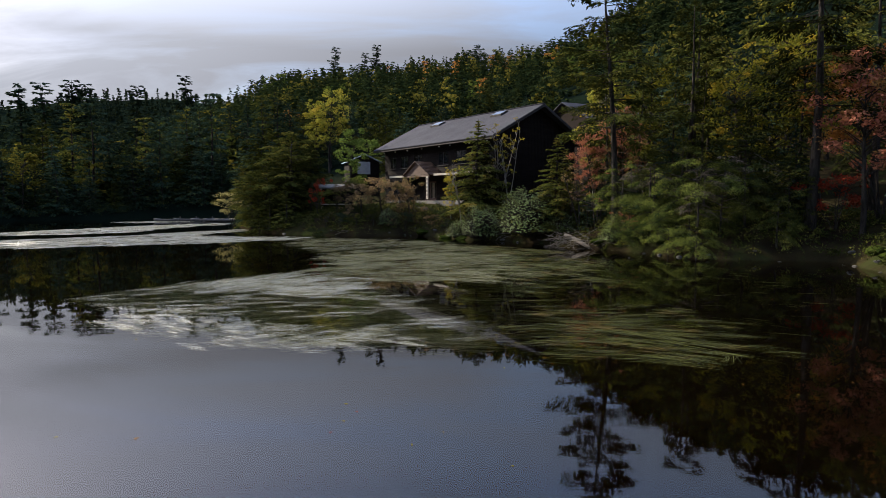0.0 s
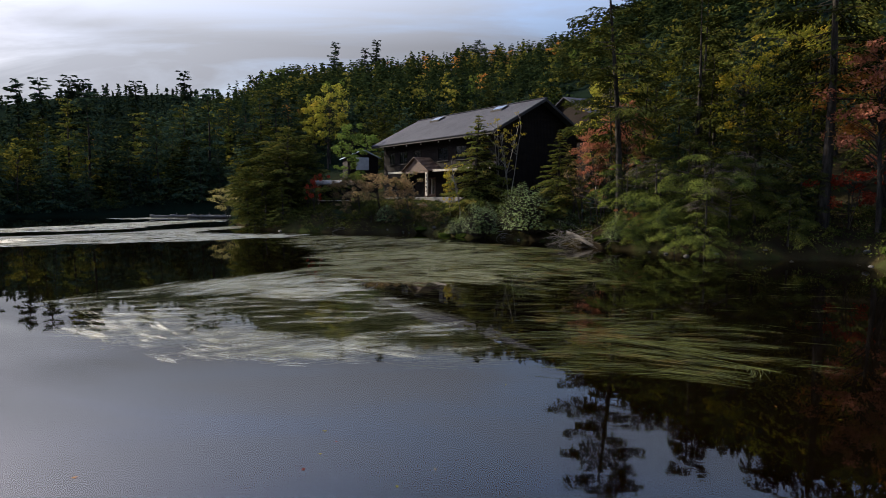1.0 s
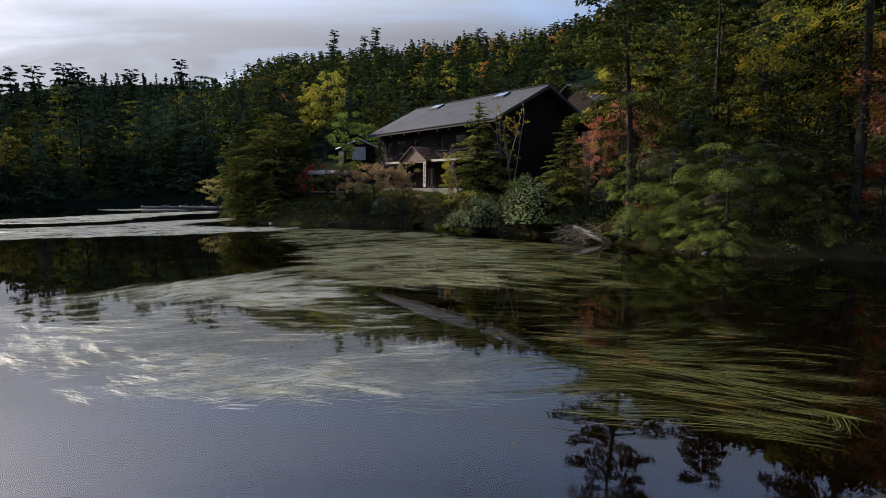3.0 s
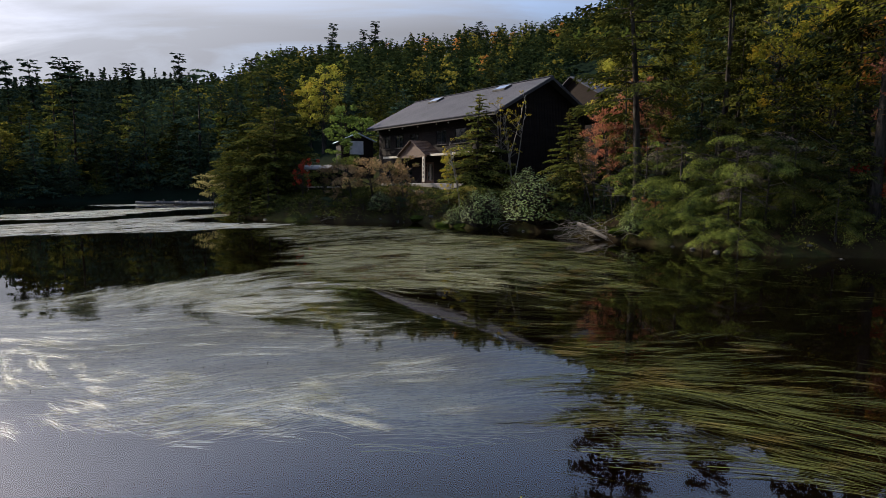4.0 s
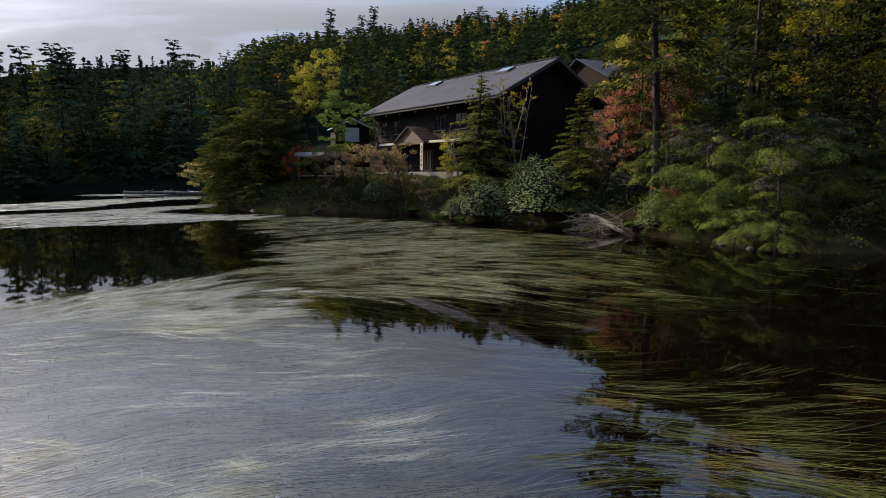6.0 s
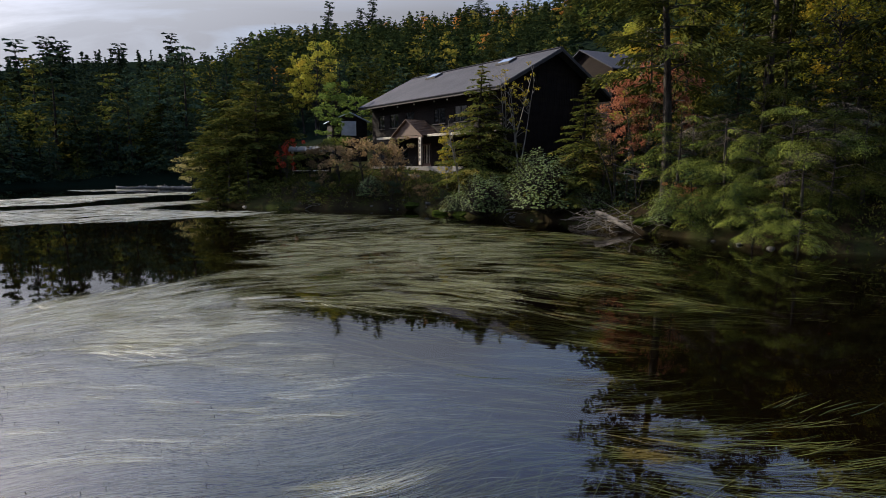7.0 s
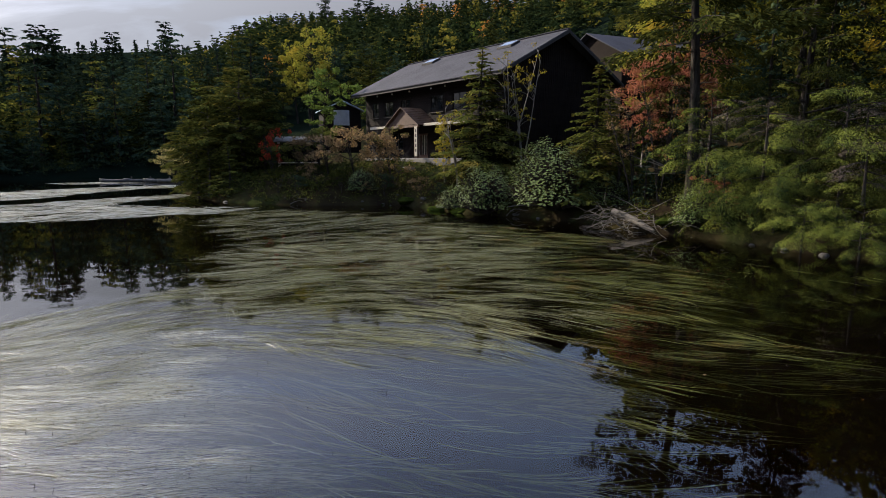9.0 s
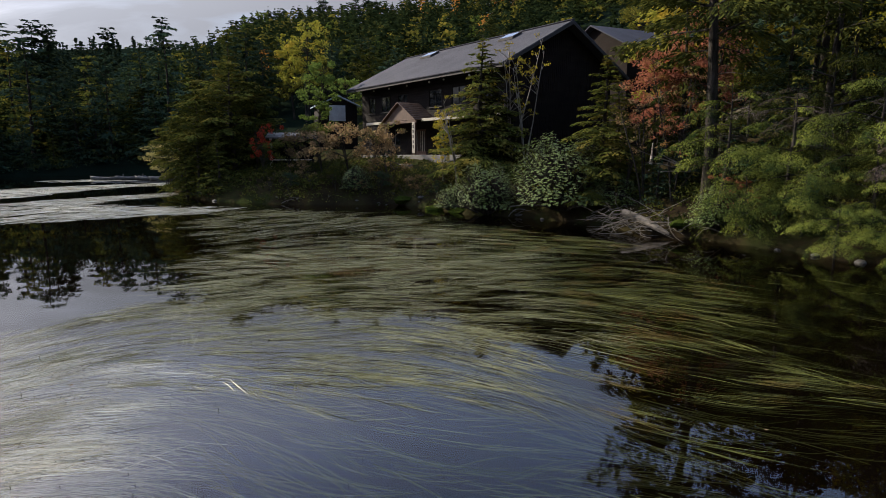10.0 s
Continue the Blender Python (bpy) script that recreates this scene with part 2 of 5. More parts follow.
def far_canopy_and_shade(m):
    """Beyond the lake the ground wears the dark green of the closed forest. Its near end also puts the far bank's shade
    into the colour.
    """
    nt = m.node_tree
    bsdf = nt.nodes["Principled BSDF"]
    old = bsdf.inputs["Base Color"].links[0].from_socket
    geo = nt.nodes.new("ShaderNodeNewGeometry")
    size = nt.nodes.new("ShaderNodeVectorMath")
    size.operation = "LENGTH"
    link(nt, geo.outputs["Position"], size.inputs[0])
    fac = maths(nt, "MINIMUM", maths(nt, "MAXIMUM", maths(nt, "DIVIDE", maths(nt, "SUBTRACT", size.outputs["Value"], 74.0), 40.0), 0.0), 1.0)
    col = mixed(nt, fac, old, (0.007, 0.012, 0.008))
    split = nt.nodes.new("ShaderNodeSeparateXYZ")
    link(nt, geo.outputs["Position"], split.inputs[0])
    under = maths(nt, "LESS_THAN", split.outputs[2], -0.05)  # brown silt on the lake bed
    link(nt, mixed(nt, under, col, (0.022, 0.013, 0.007)), bsdf.inputs["Base Color"])


far_canopy_and_shade(M["soil"])


# ---------------------------------------------------------------- mesh helpers
def quick_mesh(name, verts, faces, smooth=False):
    """A mesh from arrays: verts (n, 3), faces (m, k)."""
    verts, faces = np.asarray(verts, dtype=np.float32), np.asarray(faces, dtype=np.int32)
    me = bpy.data.meshes.new(name)
    me.vertices.add(len(verts))
    me.vertices.foreach_set("co", verts.ravel())
    me.loops.add(faces.size)
    me.loops.foreach_set("vertex_index", faces.ravel())
    me.polygons.add(len(faces))
    me.polygons.foreach_set("loop_start", np.arange(0, faces.size, faces.shape[1], dtype=np.int32))
    me.polygons.foreach_set("loop_total", np.full(len(faces), faces.shape[1], dtype=np.int32))
    if smooth:
        me.polygons.foreach_set("use_smooth", np.ones(len(faces), dtype=bool))
    me.update(calc_edges=True)
    return me


def leaf_mesh(name, c, a, s, length, width):
    """Diamond leaves at c, along a, across s (arrays)."""
    c, a, s = (np.asarray(v, dtype=np.float64) for v in (c, a, s))
    a = a / (np.linalg.norm(a, axis=1, keepdims=True) + 1e-9)
    s = s - a * (s * a).sum(1, keepdims=True)
    s = s / (np.linalg.norm(s, axis=1, keepdims=True) + 1e-9)
    length, width = np.broadcast_to(length, len(c))[:, None], np.broadcast_to(width, len(c))[:, None]
    v = np.stack([c - a * length / 2, c + s * width / 2, c + a * length / 2, c - s * width / 2], 1).reshape(-1, 3)
    return quick_mesh(name, v, np.arange(len(v)).reshape(-1, 4))


def tubes(paths, sides=6):
    """Tapered tubes along paths [(points, radii), ...] as verts and quads."""
    vs, fs, base = [], [], 0
    for pts, radii in paths:
        pts = np.asarray(pts, dtype=float)
        radii = np.asarray(radii, dtype=float)
        way = np.gradient(pts, axis=0)
        way /= np.linalg.norm(way, axis=1, keepdims=True) + 1e-9
        ref = np.where(np.abs(way[:, 2:3]) > 0.8, np.array([[1.0, 0, 0]]), np.array([[0, 0, 1.0]]))
        e1 = np.cross(way, ref)
        e1 /= np.linalg.norm(e1, axis=1, keepdims=True) + 1e-9
        e2 = np.cross(way, e1)
        ang = np.linspace(0, 2 * np.pi, sides, endpoint=False)
        ring = pts[:, None] + radii[:, None, None] * (np.cos(ang)[None, :, None] * e1[:, None] + np.sin(ang)[None, :, None] * e2[:, None])
        vs.append(ring.reshape(-1, 3))
        for i in range(len(pts) - 1):
            for k in range(sides):
                p, q = base + i * sides + k, base + i * sides + (k + 1) % sides
                fs.append((p, q, q + sides, p + sides))
        base += len(pts) * sides
    return np.concatenate(vs), np.array(fs)


def mesh_part(name, me, material, parent, label=""):
    ob = new(name, me)
    if not me.materials:
        me.materials.append(material)
    elif me.materials[0] is not material:
        ob.material_slots[0].link = "OBJECT"
        ob.material_slots[0].material = material
    ob.parent = parent
    return tagged(ob, label=label)


def part(name, bm, material, parent=None, label="", smooth=False):
    me = bpy.data.meshes.new(name)
    bm.normal_update()
    if smooth:
        for f in bm.faces:
            f.smooth = True
    bm.to_mesh(me)
    bm.free()
    return mesh_part(name, me, material, parent, label)


def add_box(bm, x0, x1, y0, y1, z0, z1, bevel=0.0):
    made = bmesh.ops.create_cube(bm, size=1.0, matrix=Matrix.LocRotScale(((x0 + x1) / 2, (y0 + y1) / 2, (z0 + z1) / 2), None, (x1 - x0, y1 - y0, z1 - z0)))
    if bevel:
        edges = {e for v in made["verts"] for e in v.link_edges}
        bmesh.ops.bevel(bm, geom=list(edges), offset=bevel, segments=1, affect="EDGES")
    return bm


def box(x0, x1, y0, y1, z0, z1, bevel=0.0):
    return add_box(bmesh.new(), x0, x1, y0, y1, z0, z1, bevel)


def root(name, m, label, category, group="", kind=""):
    ob = new(name)
    ob.empty_display_size = 0.3
    ob.matrix_world = m
    return tagged(ob, label, category, group, kind)

# ---------------------------------------------------------------- ground and lake
SHORE = np.array([(-92, 62), (-75, 84), (-66, 99), (-52, 108), (-38, 104), (-30, 92), (-27, 76), (-21.8, 64.5), (-16, 56), (-12, 53.5), (-8, 52),
                  (-2.5, 52.5), (0, 49.5), (2, 46), (5, 44), (7.2, 41.5), (8.6, 38.6), (10, 36.6), (11.9, 33.8), (12.8, 31.6), (14.8, 30.2),
                  (17.8, 29.8), (19.8, 29.2), (19.0, 26.2), (18.3, 23.5), (18.6, 19), (21, 10), (26, -4), (24, -24), (0, -42), (-50, -38), (-88, 0), (-98, 35)], dtype=float)
HOUSE_O, HOUSE_U, HOUSE_V = np.array((4.64, 55.57)), np.array((-0.606, 0.795)), np.array((0.795, 0.606))


def shore_distance(p):
    """Metres from the water's edge; plus on land."""
    p = np.asarray(p, dtype=float)
    a, b = SHORE, np.roll(SHORE, -1, axis=0)
    best, inside = np.full(len(p), 1e9), np.zeros(len(p), dtype=bool)
    for s, e in zip(a, b):
        d = e - s
        t = np.clip(((p - s) @ d) / (d @ d), 0, 1)
        best = np.minimum(best, np.hypot(*(p - s - t[:, None] * d).T))
        cross = (s[1] > p[:, 1]) != (e[1] > p[:, 1])
        xx = s[0] + (p[:, 1] - s[1]) / (e[1] - s[1] + 1e-12) * d[0]
        inside ^= cross & (p[:, 0] < xx)
    return np.where(inside, -best, best)


def wave(x, y, k=1.0):
    return (np.sin(x * 0.9 * k + 1.3) * np.cos(y * 0.7 * k - 0.4) + 0.6 * np.sin(x * 2.1 * k - y * 1.7 * k) + 0.4 * np.cos(x * 3.7 * k + y * 4.3 * k + 2.0)) / 2


CREST_AZ = [-180, -75, -50, -36, -27, -20, -15, -10, 0, 8, 13, 17, 22, 32, 48, 62, 85, 180]
CREST_H = [4, 6, 8, 11, 18, 34, 44, 47, 50, 53, 58, 68, 78, 86, 84, 60, 12, 4]


def ground_z(p):
    p = np.asarray(p, dtype=float)
    x, y = p[:, 0], p[:, 1]
    d = shore_distance(p) + 0.35 * wave(x, y)
    land = 0.3 * (1 - np.exp(-np.maximum(d, 0) / 0.3)) + np.interp(x, [-24, -14], [0.7, 2.5]) * (1 - np.exp(-np.maximum(d, 0) / 4.5)) + 0.12 * wave(x, y, 1.7) * (d > 1)
    z = np.where(d > 0, land, np.maximum(-2.8, d * 0.75))
    # the hill behind
    r, az = np.hypot(x, y), np.degrees(np.arctan2(x, y))
    h = np.interp(az, CREST_AZ, CREST_H)
    start = np.interp(az, [-60, -30, -12, 10, 30, 60], [115, 112, 82, 74, 48, 45])
    k = np.clip((r - start) / (250 - start), 0, 1)
    hill = h * (0.55 * k + 0.45 * k * k * (3 - 2 * k)) + 1.5 * wave(x, y, 0.08) * k
    far = np.interp(az, [-75, -44, -34, -27, -18, 0, 30], [40, 95, 138, 150, 128, 90, 60]) - 20
    hill = hill + far * np.clip((r - 420) / 520, 0, 1) ** 1.2
    z = z + np.where(d > 0, hill, 0)
    # level pad under the lodge
    rel = p - HOUSE_O
    u, v = rel @ HOUSE_U, rel @ HOUSE_V
    off = np.maximum(np.maximum(-2.0 - u, u - 24), np.maximum(-2.5 - v, v - 15))
    w = np.clip(1 - off / 5.0, 0, 1)
    w = np.where(d > 2.5, w, 0) * np.clip((d - 2.5) / 2.5, 0, 1)
    return z * (1 - w) + 2.95 * w


def ground_at(x, y):
    return float(ground_z(np.array([(x, y)]))[0])


def build_ground():
    s = np.linspace(-1, 1, 196)
    gx = -2 + 1500 * np.sinh(6.0 * s) / np.sinh(6.0)
    gy = 42 + 1500 * np.sinh(6.0 * s) / np.sinh(6.0)
    X, Y = np.meshgrid(gx, gy)
    p = np.stack([X.ravel(), Y.ravel()], 1)
    v = np.column_stack([p, ground_z(p)])
    n = len(gx)
    i = (np.arange(n - 1)[:, None] * n + np.arange(n - 1)[None]).ravel()
    me = quick_mesh("ground", v, np.stack([i, i + 1, i + n + 1, i + n], 1), True)
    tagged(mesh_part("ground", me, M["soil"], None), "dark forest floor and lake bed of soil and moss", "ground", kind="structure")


def build_water():
    bm = bmesh.new()
    bmesh.ops.create_grid(bm, x_segments=1, y_segments=1, size=1.0, matrix=Matrix.LocRotScale((-30, 35, 0), None, (85, 100, 1)))
    tagged(part("water", bm, M["water"]), "calm dark brown lake water mirroring the sky", "lake", kind="structure")


build_ground()
build_water()

# ---------------------------------------------------------------- trees and shrubs
M["hill_fir"] = foliage("hill_conifer_needles", (0.016, 0.029, 0.013), (0.042, 0.059, 0.021), (0.075, 0.082, 0.021), 0.25, accent=0.07)
M["hill_birch"] = foliage("hill_autumn_leaves", (0.055, 0.068, 0.014), (0.145, 0.122, 0.022), (0.06, 0.085, 0.018), 0.35)
for ob_ in (M["hill_fir"], M["hill_birch"]):
    for n_ in ob_.node_tree.nodes:
        if n_.bl_idname == "ShaderNodeTexNoise":
            n_.inputs["Scale"].default_value = 0.06


def bough_line(start, az, el, length, droop, k=5):
    t = np.linspace(0, 0.92, k)
    f, z = t * length * math.cos(el), t * length * math.sin(el) - droop * length * t * t
    return np.stack([start[0] + math.cos(az) * f, start[1] + math.sin(az) * f, start[2] + z], 1)


def lobe_leaves(rng, base, az, el, length, wide, droop, curl, counts, leaf, rough=0.28):
    """Needle sprays laid over arched, drooping lobes: one lobe a row of the arrays."""
    own = np.repeat(np.arange(len(az)), counts)
    m = len(own)
    t = rng.uniform(0.0, 1.0, m) ** 0.8
    side = rng.uniform(-1, 1, m)
    fingers = 0.84 + 0.16 * np.cos(t * (7 + 5 * ((own * 7) % 5) / 4) * 2.2 + own + np.sign(side))
    half = wide[own] * length[own] * np.sin(np.pi * np.clip(t * 0.86 + 0.10, 0, 1)) ** 0.65 * fingers
    f, z1 = t * length[own], el[own] - 2 * droop[own] * t
    z = f * el[own] - droop[own] * length[own] * t * t - curl * half * side * side
    under = rng.random(m) < 0.22
    z = z - np.where(under, rng.uniform(0.05, 0.30, m) * wide[own] * length[own], np.abs(rng.normal(0, 0.03, m)) * length[own])
    ca, sa = np.cos(az[own]), np.sin(az[own])
    off = side * half
    c = base[own] + np.stack([ca * f - sa * off, sa * f + ca * off, z], 1)
    slope = -2 * curl * side
    nrm = np.stack([-z1 * ca + slope * sa, -z1 * sa - slope * ca, np.ones(m)], 1) + rng.normal(0, rough, (m, 3))
    turn = az[own] + side * 0.9 + rng.normal(0, 0.25, m)
    ax = np.stack([np.cos(turn), np.sin(turn), z1 * 0.7 - 0.12 + 0.0 * t], 1)
    ax[:, 2] += slope * np.sin(turn - az[own]) * 0.8
    size = leaf * rng.uniform(0.6, 1.3, m)
    return c, ax, np.cross(nrm, ax), size


def bough_crown(seed, h, r, bare, boughs, lobes, n, leaf, shape, droop=0.25, lean=0.0, up=0.22, wide=0.36, curl=0.55, ratio=0.42, core=3.0, rough=0.28, extra=()):
    """Stem and bough paths and the needle sprays of one conifer; extra: single long boughs (height, azimuth, length)."""
    rng = np.random.default_rng(seed)
    zs = np.linspace(0, h, 11)
    bend = lean * zs + 0.012 * h * np.sin(zs / h * 5 + seed) * zs / h
    axis = np.stack([bend, 0.01 * h * np.cos(zs / h * 4 + seed), zs], 1)
    axis[0, 2] = -0.6
    tr = 0.0145 * h + 0.03
    paths = [(axis, np.maximum(0.012, tr * (1 - zs / h * 0.93)) * np.where(zs < 0.1, 1.35, 1))]
    k = (np.arange(boughs) + rng.uniform(0, 1, boughs)) / boughs
    k = k ** (1.25 if shape == "fir" else 1.0)
    if shape == "fir":
        reach = r * ((1 - k) ** 0.8 + 0.05)
    elif shape == "round":
        reach = r * (0.42 + 0.62 * np.sin(np.pi * (k * 0.68 + 0.2))) * (1 - 0.6 * k ** 6)
    elif shape == "shrub":
        reach = r * ((1 - k) ** 0.5 * 0.92 + 0.10)
    else:
        reach = r * (1 - 0.5 * k) * rng.uniform(0.55, 1.1, boughs)
    z = h * (bare + (0.985 - bare) * k)
    if shape == "pine":  # whorls with gaps between
        z = h * (bare + (0.985 - bare) * (np.round(k * boughs / 5) * 5 / boughs)) + rng.normal(0, 0.012 * h, boughs)
        z = np.minimum(z, 0.985 * h)
    az = np.arange(boughs) * 2.39996 + rng.normal(0, 0.35, boughs)
    length = reach * rng.uniform(0.68, 1.18, boughs)
    el = up * (0.25 + 1.3 * k) + rng.normal(0, 0.12, boughs)
    dr = droop * rng.uniform(0.7, 1.3, boughs)
    if len(extra):
        e = np.array(extra, dtype=float)
        z, az, length = np.concatenate([z, e[:, 0]]), np.concatenate([az, np.radians(e[:, 1])]), np.concatenate([length, e[:, 2]])
        el, dr = np.concatenate([el, np.full(len(e), 0.05)]), np.concatenate([dr, np.full(len(e), droop)])
    st = np.stack([np.interp(z, zs, axis[:, 0]), np.interp(z, zs, axis[:, 1]), z], 1)
    B, AZ, EL, LN, DR = [], [], [], [], []
    for i in range(len(z)):
        if length[i] > (0.3 if leaf < 0.3 else 0.75) * r:
            paths.append((bough_line(st[i], az[i], el[i], length[i], dr[i], 6)[[0, 2, 5]], np.linspace(0.010 + 0.010 * length[i], 0.005, 3)))
        for j in range(lobes):
            t0 = 0.18 if j == 0 else rng.uniform(0.25, 0.75)
            f = t0 * length[i]
            B.append((st[i, 0] + math.cos(az[i]) * f, st[i, 1] + math.sin(az[i]) * f, st[i, 2] + f * el[i] - dr[i] * length[i] * t0 * t0))
            AZ.append(az[i] + (0 if j == 0 else (1 if j % 2 else -1) * rng.uniform(0.45, 1.0)))
            EL.append(el[i] - 2 * dr[i] * t0 + rng.normal(0.08 if j else 0, 0.08))
            LN.append(length[i] * (0.82 if j == 0 else rng.uniform(0.38, 0.62) * (1.1 - 0.4 * t0)))
            DR.append(dr[i] * (0.9 if j == 0 else 1.2))
    B, AZ, EL, LN, DR = (np.array(q) for q in (B, AZ, EL, LN, DR))
    counts = np.maximum(3, (n * (LN / (0.7 * r)) ** 1.5)).astype(int)
    C, A, S, size = lobe_leaves(rng, B, AZ, EL, LN, np.full(len(AZ), wide), DR, curl, counts, leaf, rough)
    wd = size * ratio
    if core:  # large inner leaves added to block light and sky through the crown
        m = int(boughs * core)
        kk = rng.integers(0, boughs, m)
        rad = length[kk] * rng.uniform(0.05, 0.5, m)
        aa = rng.uniform(0, 6.283, m)
        c2 = st[kk] + np.stack([np.cos(aa) * rad, np.sin(aa) * rad, -0.1 * rad], 1)
        s2 = np.minimum(leaf * 1.8, 0.35 * length[kk] + leaf) * rng.uniform(0.6, 1.1, m)
        C, A, S = np.concatenate([C, c2]), np.concatenate([A, rng.normal(0, 1, (m, 3))]), np.concatenate([S, rng.normal(0, 1, (m, 3))])
        size, wd = np.concatenate([size, s2]), np.concatenate([wd, s2 * 0.6])
    stubs = int(boughs * (0.5 if shape == "pine" else 0.12))
    for i in range(stubs):  # dead stubs below the crown
        zz = h * rng.uniform(0.1, max(0.25, bare + 0.15))
        p0 = np.array([np.interp(zz, zs, axis[:, 0]), np.interp(zz, zs, axis[:, 1]), zz])
        paths.append((bough_line(p0, rng.uniform(0, 6.28), rng.normal(0, 0.3), rng.uniform(0.15, 0.5) * r, 0.3, 4), np.linspace(0.02, 0.006, 4)))
    return paths, C, A, S, size, wd


def conifer(*args, **values):
    """Trunk and crown meshes of a conifer."""
    paths, C, A, S, size, wd = bough_crown(*args, **values)
    v, f = tubes(paths, 5)
    return quick_mesh("trunk", v, f, True), leaf_mesh("crown", C, A, S, size, wd)


def broadleaf(seed, h, r, n, leaf, bare=0.25, stems=1, clumps=26, slim=1.0):
    """Trunk with limbs, and a crown of clumped leaves."""
    rng = np.random.default_rng(seed)
    paths, C = [], []
    per = max(1, clumps // stems)
    for s in range(stems):
        lean = rng.normal(0, 0.10 if stems == 1 else 0.24, 2)
        zs = np.linspace(0, h * rng.uniform(0.82, 0.95), 6)
        ax = np.stack([lean[0] * zs + 0.05 * np.sin(zs), lean[1] * zs + 0.05 * np.cos(zs * 1.3), zs], 1)
        ax[0, 2] = -0.4
        tr = (0.012 * h + 0.015) / math.sqrt(stems)
        paths.append((ax, np.linspace(tr * 1.2, 0.01, 6)))
        for b in range(per):
            k = rng.uniform(bare, 1.0) ** 0.8
            z = zs[-1] * k
            st = np.array([np.interp(z, zs, ax[:, 0]), np.interp(z, zs, ax[:, 1]), z])
            az = rng.uniform(0, 6.283)
            reach = r * slim * math.sqrt(max(0.06, 1 - ((k - 0.5) / 0.62) ** 2)) * rng.uniform(0.35, 1.0)
            tip = st + np.array([math.cos(az) * reach, math.sin(az) * reach, rng.uniform(0.0, 0.55) * reach + 0.05 * h])
            mid = (st + tip) / 2 + np.array([0, 0, 0.08 * reach])
            paths.append((np.stack([st, mid, tip]), np.array([0.02 + 0.01 * reach, 0.014, 0.005])))
            rad = r * rng.uniform(0.12, 0.27)
            m = int(n / clumps * rng.uniform(0.6, 1.4))
            q = rng.normal(0, 1, (m, 3))
            q /= np.linalg.norm(q, axis=1, keepdims=True)
            C.append(tip + q * (rad * rng.uniform(0.25, 1.0, (m, 1)) ** 0.6) * np.array([1.15, 1.15, 0.7]))
    C = np.concatenate(C)
    A = rng.normal(0, 1, (len(C), 3)) * np.array([1, 1, 0.6])
    S = rng.normal(0, 1, (len(C), 3)) * np.array([1, 1, 0.35])
    size = leaf * rng.uniform(0.6, 1.3, len(C))
    v, f = tubes(paths, 5)
    return quick_mesh("trunk", v, f, True), leaf_mesh("crown", C, A, S, size, size * 0.62)


def rosette_bush(seed, r, h, clusters, leaf):
    """Dense evergreen bush of leaf rosettes."""
    rng = np.random.default_rng(seed)
    C, A, S, paths = [], [], [], []
    for i in range(clusters):
        az, u = rng.uniform(0, 6.283), rng.uniform(0.0, 1.0)
        rr = r * math.sqrt(1 - (u * 0.93) ** 2) * rng.uniform(0.62, 1.05) * (1 + 0.18 * math.sin(3 * az + seed) + 0.1 * math.sin(7 * az + 9 * u))
        c = np.array([math.cos(az) * rr, math.sin(az) * rr, 0.15 + h * u * rng.uniform(0.93, 1.03) * (1 + 0.12 * math.cos(2 * az))])
        out = np.array([math.cos(az) * 0.7, math.sin(az) * 0.7, 0.55 + u])
        out /= np.linalg.norm(out)
        k = rng.integers(6, 10)
        e1 = np.cross(out, (0, 0, 1.0))
        e1 /= np.linalg.norm(e1) + 1e-6
        e2 = np.cross(out, e1)
        ph = np.linspace(0, 6.283, k, endpoint=False) + rng.uniform(0, 1)
        rad = np.cos(ph)[:, None] * e1 + np.sin(ph)[:, None] * e2
        way = rad + out * rng.uniform(-0.15, 0.45, (k, 1))
        C.append(c + way * leaf * 0.5)
        A.append(way)
        S.append(np.cross(way, out))
        if i % 5 == 0:
            paths.append((np.array([(c[0] * 0.1, c[1] * 0.1, -0.2), (c[0] * 0.55, c[1] * 0.55, c[2] * 0.5), tuple(c)]), np.array([0.03, 0.02, 0.008])))
    C, A, S = np.concatenate(C), np.concatenate(A), np.concatenate(S)
    size = leaf * rng.uniform(0.8, 1.2, len(C))
    v, f = tubes(paths, 5)
    return quick_mesh("trunk", v, f, True), leaf_mesh("crown", C, A, S, size, size * 0.36)


